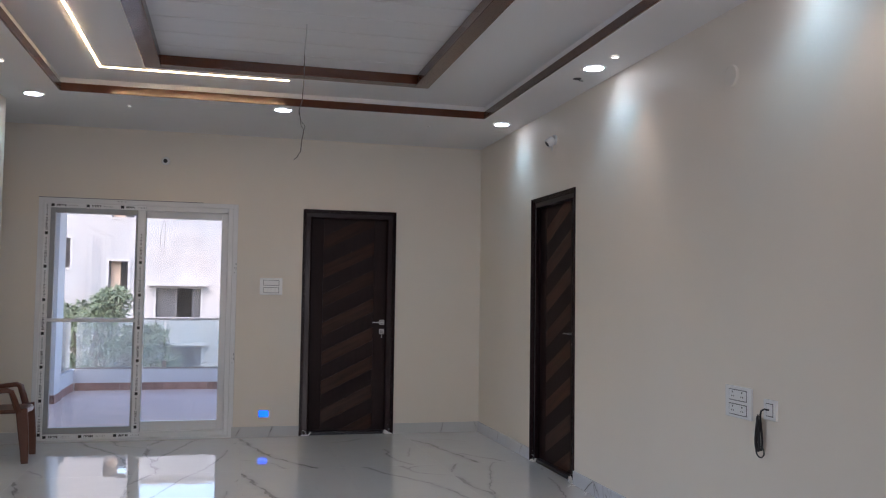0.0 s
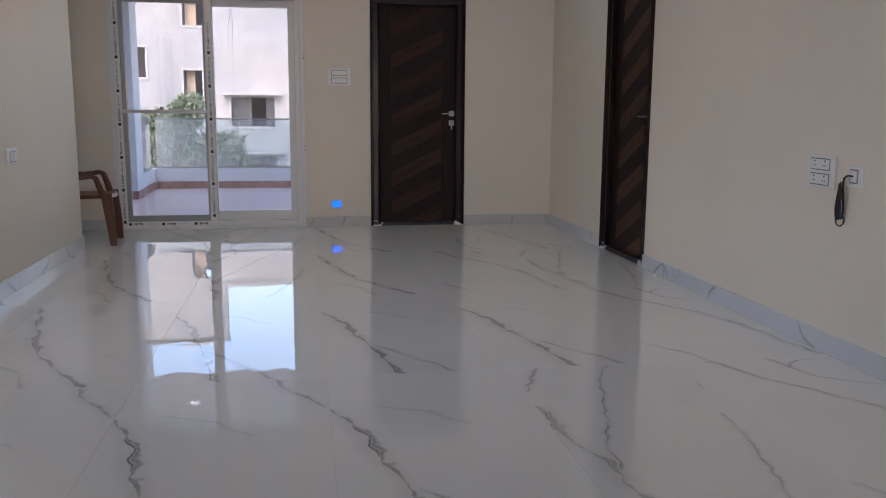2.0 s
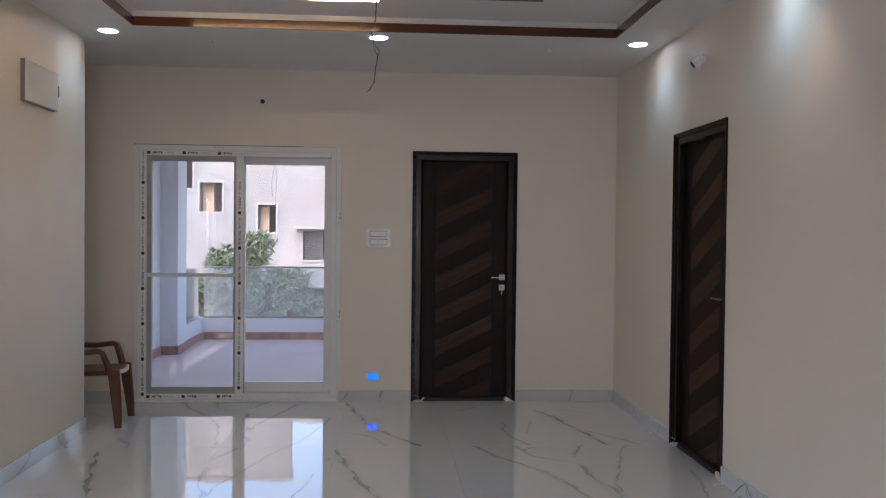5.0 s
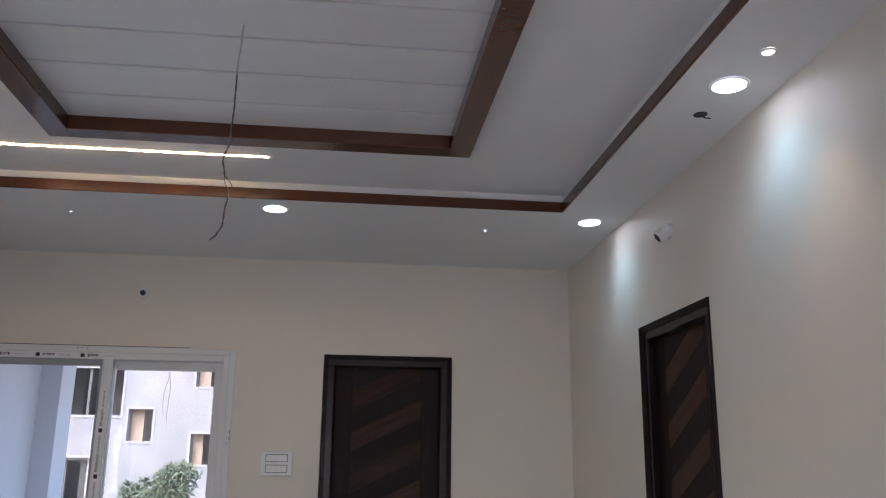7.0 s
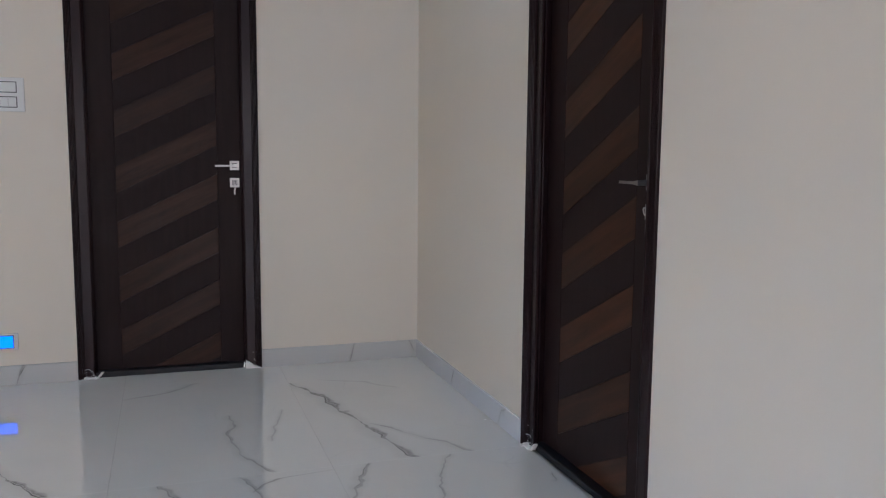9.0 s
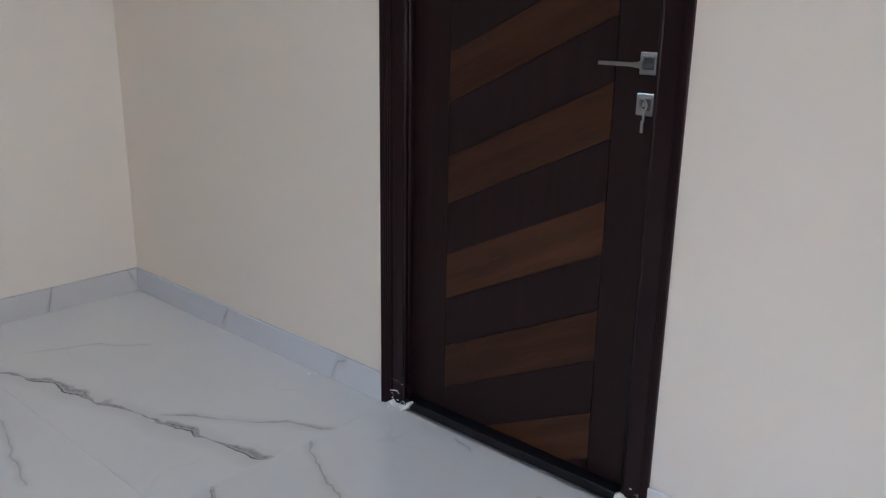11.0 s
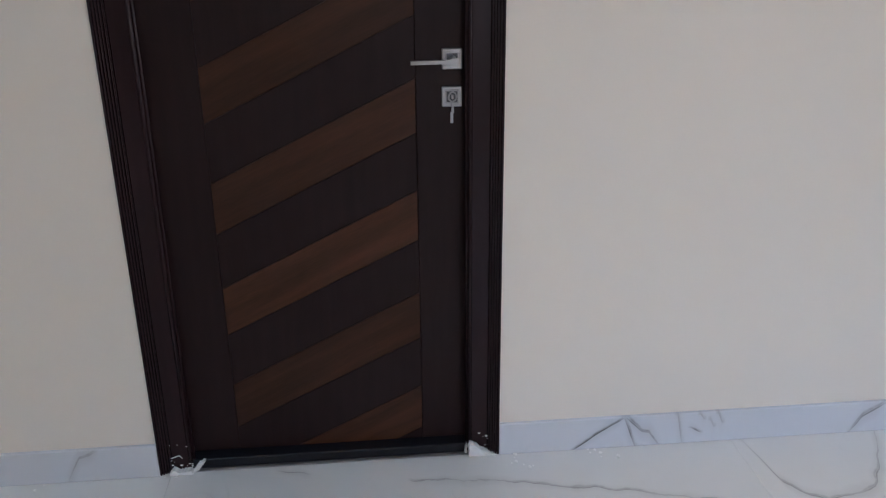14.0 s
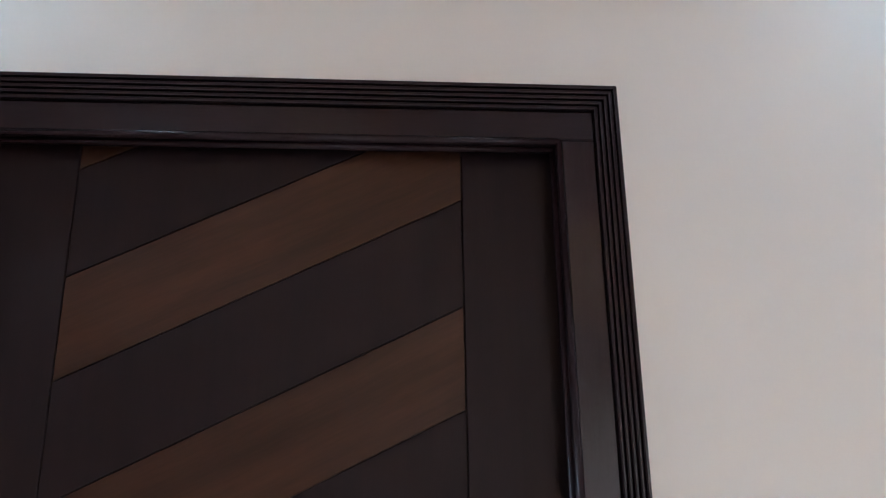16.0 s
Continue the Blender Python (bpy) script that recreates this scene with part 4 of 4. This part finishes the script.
def tree(base, lobes, n, seed):
    """lobes: centres and half sizes of the leaf masses."""
    rng = random.Random(seed)
    t = thing("tree", "broad-leaved green tree in front of the building", "tree", pose(*base))
    org = Vector(base)
    fork = Vector(lobes[0][0]) - org
    bm = bmesh.new()
    pts = [fork * k * 0.85 + Vector((0.12 * math.sin(5 * k), 0.1 * math.cos(4 * k) - 0.1, 0)) for k in (0, 0.2, 0.4, 0.6, 0.8, 1.0)]
    tube(bm, pts, [0.16, 0.13, 0.11, 0.09, 0.07, 0.05], 10)
    tips = []
    for centre, half in lobes:
        c = Vector(centre) - org
        for i in range(16):
            start = pts[rng.choice((3, 4, 5))]
            d = Vector((rng.gauss(0, 1), rng.gauss(0, 1), rng.gauss(0.1, 0.9))).normalized()
            tip = c + Vector((d.x * half[0], d.y * half[1], d.z * half[2])) * rng.uniform(0.45, 1.0)
            mid = (start + tip) / 2 + Vector((0, 0, 0.10))
            tube(bm, [start, mid, tip], [0.035, 0.02, 0.007], 6)
            tips += [tip, tip, mid * 0.25 + tip * 0.75]
    part("trunk", bm, M_BARK, t)
    verts, faces = [], []
    for i in range(n // 9):
        c = rng.choice(tips) + Vector((rng.gauss(0, 0.10), rng.gauss(0, 0.12), rng.gauss(0, 0.08)))
        axis = Vector((rng.gauss(0, 0.7), rng.gauss(-0.2, 0.7), rng.gauss(0.5, 0.5))).normalized()
        # a rosette of long drooping leaves round the twig's end
        for k in range(9):
            d = (Vector((rng.gauss(0, 1), rng.gauss(0, 1), rng.gauss(0, 1))).normalized() + axis * 0.75 - Vector((0, 0, 0.25))).normalized()
            sidev = d.cross(Vector((rng.gauss(0, 0.4), rng.gauss(0, 0.4), 1))).normalized()
            ln, wd = rng.uniform(0.14, 0.25), rng.uniform(0.020, 0.033)
            root = c + d * 0.02
            up = d.cross(sidev) * 0.014
            o = len(verts)
            verts += [root, root + d * ln * 0.45 + sidev * wd + up, root + d * ln - Vector((0, 0, 0.02)), root + d * ln * 0.45 - sidev * wd + up, root + d * ln * 0.5 - up]
            faces += [(o, o + 1, o + 4), (o + 1, o + 2, o + 4), (o + 2, o + 3, o + 4), (o + 3, o, o + 4)]
    me = bpy.data.meshes.new("crown")
    me.from_pydata([tuple(v) for v in verts], [], faces)
    me.materials.append(M_LEAVES)
    c = new("crown", me)
    c.parent = t
    return t


tree((-5.3, 13.2, GZ), [((-5.4, 13.0, -0.15), (1.25, 0.9, 0.70)), ((-5.45, 13.0, 0.80), (0.85, 0.6, 0.24)), ((-4.95, 12.9, 1.10), (0.30, 0.3, 0.14)), ((-4.25, 13.0, 0.16), (0.50, 0.6, 0.34)),
                        ((-4.0, 12.9, -0.38), (0.42, 0.5, 0.12)), ((-6.7, 13.1, 0.15), (0.7, 0.6, 0.42))], 9000, 7)


# ---- ceiling lights ----
def downlight(x, y, r, material, label, group, dep=0.005, rim=M_SWITCH):
    d = thing("ceiling_downlight", label, "downlight", pose(x, y, H_CEIL), group)
    bm = bmesh.new()
    n = 28
    prof = [(r * 0.80, -0.003), (r * 0.86, -dep), (r * 0.98, -dep + 0.002), (r, -0.0005)]
    rings = [[bm.verts.new((p[0] * math.cos(2 * math.pi * k / n), p[0] * math.sin(2 * math.pi * k / n), p[1])) for k in range(n)] for p in prof]
    for a, c in zip(rings, rings[1:]):
        for k in range(n):
            bm.faces.new((a[k], a[(k + 1) % n], c[(k + 1) % n], c[k]))
    part("bezel", bm, rim, d, smooth=True)
    part("diffuser", cyl(bmesh.new(), pose(0, 0, -0.005), r * 0.82, r * 0.82, 0.004, n), material, d, "glowing diffuser")


def pin_light(x, y):
    d = thing("ceiling_pin_light", "tiny round recessed pin light, switched on", "pin light", pose(x, y, H_CEIL), "tiny ceiling pin lights")
    bm = bmesh.new()
    n = 20
    prof = [(0.0095, 0.0), (0.0095, -0.0062), (0.0115, -0.0068), (0.0150, -0.0)]
    rings = [[bm.verts.new((p[0] * math.cos(2 * math.pi * k / n), p[0] * math.sin(2 * math.pi * k / n), p[1])) for k in range(n)] for p in prof]
    for a, c in zip(rings, rings[1:]):
        for k in range(n):
            bm.faces.new((a[k], a[(k + 1) % n], c[(k + 1) % n], c[k]))
    part("collar", bm, M_CEIL, d, smooth=True)
    # added black ring: blocks the glow except from steeply below
    bm = bmesh.new()
    rings = [[bm.verts.new((0.0092 * math.cos(2 * math.pi * k / n), 0.0092 * math.sin(2 * math.pi * k / n), z)) for k in range(n)] for z in (-0.0016, -0.0066)]
    for k in range(n):
        bm.faces.new((rings[0][k], rings[0][(k + 1) % n], rings[1][(k + 1) % n], rings[1][k]))
    part("baffle", bm, M_INK, d, "black inner ring added to hide the glow at low angles", smooth=True)
    part("diffuser", cyl(bmesh.new(), pose(0, 0, -0.0024), 0.0090, 0.0090, 0.001, n), M_LAMP, d, "glowing diffuser")


for x, y in DOWNLIGHTS:
    downlight(x, y, 0.074, M_LAMP, "round recessed white downlight, switched on", "round downlights in the ceiling")
for x, y in MINIS:
    downlight(x, y, 0.026, M_LAMPW, "small round recessed spotlight, switched on", "small ceiling spotlights", 0.009, M_CEIL)
for x, y in PINSPOTS:
    pin_light(x, y)
led = thing("led_strip_light", "thin lit linear light set into the ceiling tray", "strip light", pose(-3.285, -1.80, Z_RING))
part("strip", box(boxm(-0.0042, 1.28, -0.0042, 0.0042, -0.004, 0.0), -0.0042, 0.0042, -1.75, -0.0042, -0.004, 0.0), M_LED, led)

# hanging wire, open cable hole
wire = thing("hanging_ceiling_wire", "loose twisted wire hanging from the ceiling centre", "wire", pose(-2.0, -3.075, Z_MID))
part("white_lead", tube(bmesh.new(), [(0.01, 0, 0.002), (0.008, 0, -0.06), (0.0, 0, -0.16), (0, 0, -0.185)], 0.0035, 6), M_WIREW, wire, "white wire end")
BENDS = [(0.17, 0.0), (0.30, 0.0), (0.44, -0.006), (0.515, -0.024), (0.555, -0.016), (0.605, 0.010), (0.635, 0.003), (0.69, -0.006), (0.74, -0.009), (0.775, -0.026), (0.795, -0.046)]
for strand, material, ph in (("dark_strand", M_CABLE, 0.0), ("pale_strand", M_WIRE, math.pi)):
    pts = []
    for i in range(90):
        d = 0.17 + 0.625 * i / 89
        k = next(k for k in range(len(BENDS) - 1) if d <= BENDS[k + 1][0] + 1e-6)
        (d0, x0), (d1, x1) = BENDS[k], BENDS[k + 1]
        f = (d - d0) / (d1 - d0)
        sway = x0 + (x1 - x0) * (3 * f * f - 2 * f ** 3)
        bulge = -0.016 * math.exp(-((d - 0.595) / 0.022) ** 2) if ph else 0.0
        pts.append((sway + bulge + 0.0019 * math.cos(ph + i * 0.62), 0.0019 * math.sin(ph + i * 0.62), -d))
    part(strand, tube(bmesh.new(), pts, 0.0015, 6), material, wire)
hole = thing("ceiling_cable_hole", "dark round cable hole with a wire stub in the ceiling", "cable hole", pose(-0.192, -2.806, H_CEIL))
part("hole", cyl(bmesh.new(), pose(0, 0, -0.002), 0.028, 0.028, 0.002, 18), M_INK, hole)
part("wire_stub", tube(bmesh.new(), [(0.0, 0, -0.001), (0.02, 0.005, -0.012), (0.045, 0.01, -0.010)], 0.003, 5), M_CABLE, hole)


# ---- wall fittings ----
def plate(name, label, category, m, w, h, modules, group=""):
    """Local: x along the wall, y out of the wall towards the room is negative, z up; the origin is the middle."""
    p = thing(name, label, category, m, group)
    part("back_plate", boxm(-w / 2, w / 2, -0.013, 0.0, -h / 2, h / 2, 0.003, 2), M_SWITCH, p)
    for x0, x1, z0, z1, kind in modules:
        part("module_gap", boxm(x0 - 0.004, x1 + 0.004, -0.0140, -0.010, z0 - 0.004, z1 + 0.004), M_GREYPL, p)
        k = part("module", boxm(x0, x1, -0.0165, -0.0118, z0, z1, 0.0012), M_BLUE if kind == "lit" else M_SWITCH, p)
        if kind == "socket":
            for cx in (x0 + (x1 - x0) * 0.22, x0 + (x1 - x0) * 0.78):
                for px, pz, r in ((0, 0.014, 0.0045), (-0.007, -0.006, 0.0035), (0.007, -0.006, 0.0035)):
                    part("socket_hole", cyl(bmesh.new(), pose(cx + px, -0.0164, (z0 + z1) / 2 + pz, 90), r, r, 0.0008, 10), M_INK, k)
        if kind == "switch":
            n = 4
            for i in range(1, n):
                part("rocker_gap", boxm(x0 + (x1 - x0) * i / n - 0.0006, x0 + (x1 - x0) * i / n + 0.0006, -0.0169, -0.0160, z0 + 0.003, z1 - 0.003), M_GREYINK, k)
    return p


plate("switch_board", "white switch board with two rows, on the cream wall", "switch", pose(-2.008, 0, 1.372), 0.205, 0.155,
      [(-0.068, 0.068, 0.012, 0.055, "plain"), (-0.068, 0.068, -0.056, -0.013, "switch")])
plate("lit_switch_plate", "small white wall plate glowing blue near the skirting", "night light", pose(-2.043, 0, 0.212), 0.118, 0.078,
      [(-0.047, 0.037, -0.028, 0.028, "lit")])
EW = lambda y, z: pose(0, y, z, 0, 0, -90)
plate("socket_board", "white double socket board on the long wall", "socket", EW(-4.332, 0.821), 0.21, 0.15,
      [(-0.068, 0.068, 0.010, 0.056, "socket"), (-0.068, 0.068, -0.058, -0.012, "socket")])
plate("cable_outlet", "white cable outlet plate with a hanging black cable", "cable outlet", EW(-4.577, 0.816), 0.092, 0.092,
      [(-0.022, 0.022, -0.026, 0.026, "plain")])
WW = lambda y, z: pose(WX, y, z, 0, 0, 90)
plate("small_switch", "small white switch plate on the window wall", "switch", WW(-2.484, 0.792), 0.19, 0.10,
      [(-0.045, 0.0, -0.028, 0.028, "plain"), (0.006, 0.05, -0.028, 0.028, "plain")])
box_cover = thing("wall_box_cover", "square white cover panel high on the window wall", "cover panel", WW(-1.775, 2.285))
part("cover", boxm(-0.24, 0.24, -0.03, 0, -0.12, 0.125, 0.004, 2), M_SWITCH, box_cover)
# grey strips: gap at one side, the cover's shadow along the bottom
part("gap_shadow_strip", box(boxm(-0.247, -0.24, -0.024, 0, -0.127, 0.118), -0.24, 0.20, -0.024, 0, -0.127, -0.12), M_GREYINK, box_cover, "dark strips for the gap beside the cover and the shadow below it")
part("lip", box(boxm(-0.236, 0.236, -0.033, -0.0305, 0.108, 0.121, 0.001), -0.236, -0.228, -0.033, -0.0305, -0.116, 0.107, 0.001), M_SWITCH, box_cover)
part("latch", boxm(0.236, 0.246, -0.034, -0.012, -0.03, 0.04, 0.002), M_GREYPL, box_cover)

coil = thing("coiled_black_cable", "bundle of coiled black cable hanging from the wall outlet", "cable", EW(-4.514, 0.704))
bm = bmesh.new()
for i in range(5):
    r = random.Random(i)
    ox, w, hh = r.uniform(-0.004, 0.004), r.uniform(0.006, 0.012), r.uniform(0.075, 0.085)
    pts = [(ox + w * math.cos(a), -0.018 - 0.010 * (i % 3) - 0.004 * math.sin(a * 2), 0.0 + hh * math.sin(a)) for a in [2 * math.pi * k / 26 for k in range(27)]]
    tube(bm, pts, 0.0034, 6)
pts = [(0.0 + 0.029 * math.cos(a), -0.02, -0.084 + 0.026 * math.sin(a)) for a in [2 * math.pi * k / 20 for k in range(21)]]
tube(bm, pts, 0.0036, 6)
tube(bm, [(0.062, -0.016, 0.112), (0.055, -0.035, 0.116), (0.03, -0.034, 0.105), (0.012, -0.026, 0.08), (0.008, -0.022, 0.04)], 0.0045, 6)
part("loops", bm, M_CABLE, coil)

rosette = thing("round_cover_plate", "round cream blank cover plate high on the wall", "cover plate", EW(-4.281, 2.416))
part("disc", cyl(bmesh.new(), pose(0, 0, 0, 90), 0.055, 0.050, 0.012, 32), M_WALL, rosette)
part("rim", tube(bmesh.new(), [(0.051 * math.cos(a), -0.012, 0.051 * math.sin(a)) for a in [2 * math.pi * k / 32 for k in range(33)]], 0.0018, 6), M_WALL, rosette)


def wall_camera(name, label, m, s):
    c = thing(name, label, "security camera", m)
    part("base", cyl(bmesh.new(), pose(0, 0, 0, 90), 0.032 * s, 0.030 * s, 0.014 * s, 24), M_SWITCH, c)
    part("arm", tube(bmesh.new(), [(0, -0.01 * s, 0), (0.0, -0.035 * s, -0.004 * s), (-0.005 * s, -0.052 * s, -0.012 * s)], 0.008 * s, 8), M_SWITCH, c)
    aim = look((0.0, -0.014 * s, 0.0), (-0.012 * s, -0.090 * s, -0.055 * s)) @ pose(0, 0, 0, 180)
    part("body", cyl(bmesh.new(), aim, 0.026 * s, 0.027 * s, 0.050 * s, 24), M_SWITCH, c)
    part("lens", cyl(bmesh.new(), aim @ Matrix.Translation((0, 0, 0.0495 * s)), 0.019 * s, 0.018 * s, 0.003 * s, 18), M_INK, c, "dark glass lens")
    part("lead", tube(bmesh.new(), [(0.01 * s, -0.012 * s, -0.02 * s), (0.014 * s, -0.03 * s, -0.05 * s), (0.010 * s, -0.025 * s, -0.075 * s)], 0.004 * s, 6), M_SWITCH, c)


wall_camera("bullet_camera", "small white bullet security camera above the door", EW(-1.95, 2.51), 1.2)
stub = thing("wall_cable_stub", "small round pale wall plate with dark cable stub", "cable outlet", pose(-2.966, 0, 2.485))
part("disc", cyl(bmesh.new(), pose(0, 0, 0, 90), 0.038, 0.035, 0.012, 24), M_SWITCH, stub)
part("plug", cyl(bmesh.new(), pose(-0.003, -0.010, 0, 90), 0.019, 0.017, 0.022, 16), M_INK, stub)


crumbs = bmesh.new()
rng = random.Random(21)
for cx, cy, n, sp in ((-0.066, -2.415, 3, 0.008), (-0.05, -2.62, 7, 0.02), (-0.03, -1.157, 3, 0.012), (-0.03, -2.375, 5, 0.012)):
    for i in range(n):
        rad = rng.uniform(0.002, 0.006)
        bmesh.ops.create_icosphere(crumbs, subdivisions=1, radius=rad, matrix=Matrix.Translation((cx + rng.gauss(0, sp), cy + rng.gauss(0, sp), rad * 0.35)) @ Matrix.Diagonal((1.5, 1.0, 0.4, 1)))
tagged(part("plaster_crumbs", crumbs, M_PLASTER), "white plaster crumbs scattered on the marble floor", "plaster", kind="stuff")


# ---- chair ----
def slat_path(bm, pts, w, t, up=(0, 0, 1)):
    """A flat moulded bar swept along points: w across, t thick."""
    pts = [Vector(p) for p in pts]
    rings = []
    for i, p in enumerate(pts):
        d = (pts[min(i + 1, len(pts) - 1)] - pts[max(i - 1, 0)]).normalized()
        side = d.cross(Vector(up))
        side = side.normalized() if side.length > 1e-4 else Vector((0, 1, 0))
        n = side.cross(d)
        ww = w[i] if isinstance(w, (list, tuple)) else w
        loop = [(-0.5, -0.3), (-0.38, -0.5), (0.38, -0.5), (0.5, -0.3), (0.5, 0.3), (0.38, 0.5), (-0.38, 0.5), (-0.5, 0.3)]
        rings.append([bm.verts.new(p + side * ww * a + n * t * c) for a, c in loop])
    for a, c in zip(rings, rings[1:]):
        for k in range(8):
            bm.faces.new((a[k], a[(k + 1) % 8], c[(k + 1) % 8], c[k]))
    bm.faces.new(rings[0][::-1])
    bm.faces.new(rings[-1])
    bmesh.ops.recalc_face_normals(bm, faces=bm.faces[:])
    return bm


def plastic_chair(m):
    c = thing("plastic_armchair", "brown moulded plastic armchair standing by the wall corner", "chair", m)
    bm = boxm(-0.44, -0.008, -0.215, 0.215, 0.365, 0.395, 0.012, 2)
    for v in bm.verts:
        v.co.z += 0.012 * (abs(v.co.y) / 0.215) ** 2 + 0.02 * v.co.x
        if v.co.x > -0.1:
            v.co.x += 0.02 * math.cos(v.co.y * 7)
    part("seat", bm, M_CHAIR, c)
    part("seat_edge", slat_path(bmesh.new(), [(-0.008, -0.15, 0.392), (0.008, -0.06, 0.388), (0.008, 0.06, 0.388), (-0.008, 0.15, 0.392)], 0.02, 0.028), M_SCUFF, c, "pale scuffed front edge of the seat")
    for s in (-1, 1):
        part("leg", slat_path(bmesh.new(), [(-0.035, s * 0.205, 0.41), (-0.018, s * 0.213, 0.25), (-0.003, s * 0.222, 0.10), (0.003, s * 0.228, 0.0)], [0.082, 0.074, 0.060, 0.048], 0.036, (0, 1, 0)), M_CHAIR, c)
        part("leg", slat_path(bmesh.new(), [(-0.42, s * 0.20, 0.40), (-0.45, s * 0.208, 0.2), (-0.50, s * 0.215, 0.0)], [0.06, 0.05, 0.044], 0.036, (0, 1, 0)), M_CHAIR, c)
        part("arm", slat_path(bmesh.new(), [(-0.47, s * 0.235, 0.59), (-0.36, s * 0.25, 0.545), (-0.25, s * 0.255, 0.54), (-0.135, s * 0.25, 0.555), (-0.105, s * 0.245, 0.542), (-0.08, s * 0.232, 0.47), (-0.055, s * 0.215, 0.385)], [0.05, 0.055, 0.055, 0.05, 0.045, 0.045, 0.05], 0.036), M_CHAIR, c)
        part("back_post", slat_path(bmesh.new(), [(-0.43, s * 0.20, 0.40), (-0.47, s * 0.21, 0.60), (-0.53, s * 0.19, 0.82)], 0.04, 0.03, (0, 1, 0)), M_CHAIR, c)
    for k in range(5):
        yy = -0.12 + 0.06 * k
        part("back_slat", slat_path(bmesh.new(), [(-0.44, yy, 0.42), (-0.475, yy, 0.62), (-0.525, yy, 0.80)], 0.035, 0.012, (1, 0, 0)), M_CHAIR, c)
    part("top_rail", slat_path(bmesh.new(), [(-0.53, -0.20, 0.82), (-0.545, -0.08, 0.855), (-0.545, 0.08, 0.855), (-0.53, 0.20, 0.82)], 0.03, 0.06), M_CHAIR, c)
    return c


plastic_chair(pose(-3.862, -0.71, 0, 0, 0, 4) @ Matrix.Diagonal((1.0, 0.88, 1.0, 1.0)))

# ---- floor and balcony tiles, last ----
floor = structure("floor", boxm(-6.05, 0.2, YS - 0.2, 0.2, -0.12, -0.008), M_GROUT, "glossy white marble tile floor with grey veins", "floor")
tile_mesh = {}
for nm, material in M_TILES.items():
    bm = boxm(0.0003, TILE_W - 0.0003, -TILE_L + 0.0003, -0.0003, -0.008, 0.0, 0.0004)
    me = bpy.data.meshes.new("floor_tile_" + nm)
    bm.to_mesh(me)
    bm.free()
    me.materials.append(material)
    tile_mesh[nm] = me
LAID = (("p", "u", "s", "q", "r", "p", "s", "u"), ("q", "r", "s", "q", "s", "p"), ("r", "p", "p", "p", "s", "p"), ("r", "q", "p", "pp", "pp", "q"))
for row in range(10):
    for col in range(8):
        x0, y0 = -TILE_W * (col + 1), 0.03 - TILE_L * row
        if col > 5 and row > 0:
            continue
        o = new("floor_tile", tile_mesh[LAID[row][col] if row < 4 else "psqru"[(row * 3 + col * 2) % 5]])
        o.parent = floor
        o.location = (x0, y0, 0)
bfl = thing("balcony_tiles", "pinkish grey matt balcony floor tiles", "floor", kind="structure")
bm = boxm(0.0006, 0.5994, 0.0006, 0.5994, -0.01, 0.0, 0.0006)
bme = bpy.data.meshes.new("balcony_tile")
bm.to_mesh(bme)
bm.free()
bme.materials.append(M_BALTILE)
for i in range(8):
    for j in range(7):
        o = new("balcony_tile", bme)
        o.parent = bfl
        o.location = (-4.55 + 0.6 * i, 0.2 + 0.6 * j - 0.1, BZ)
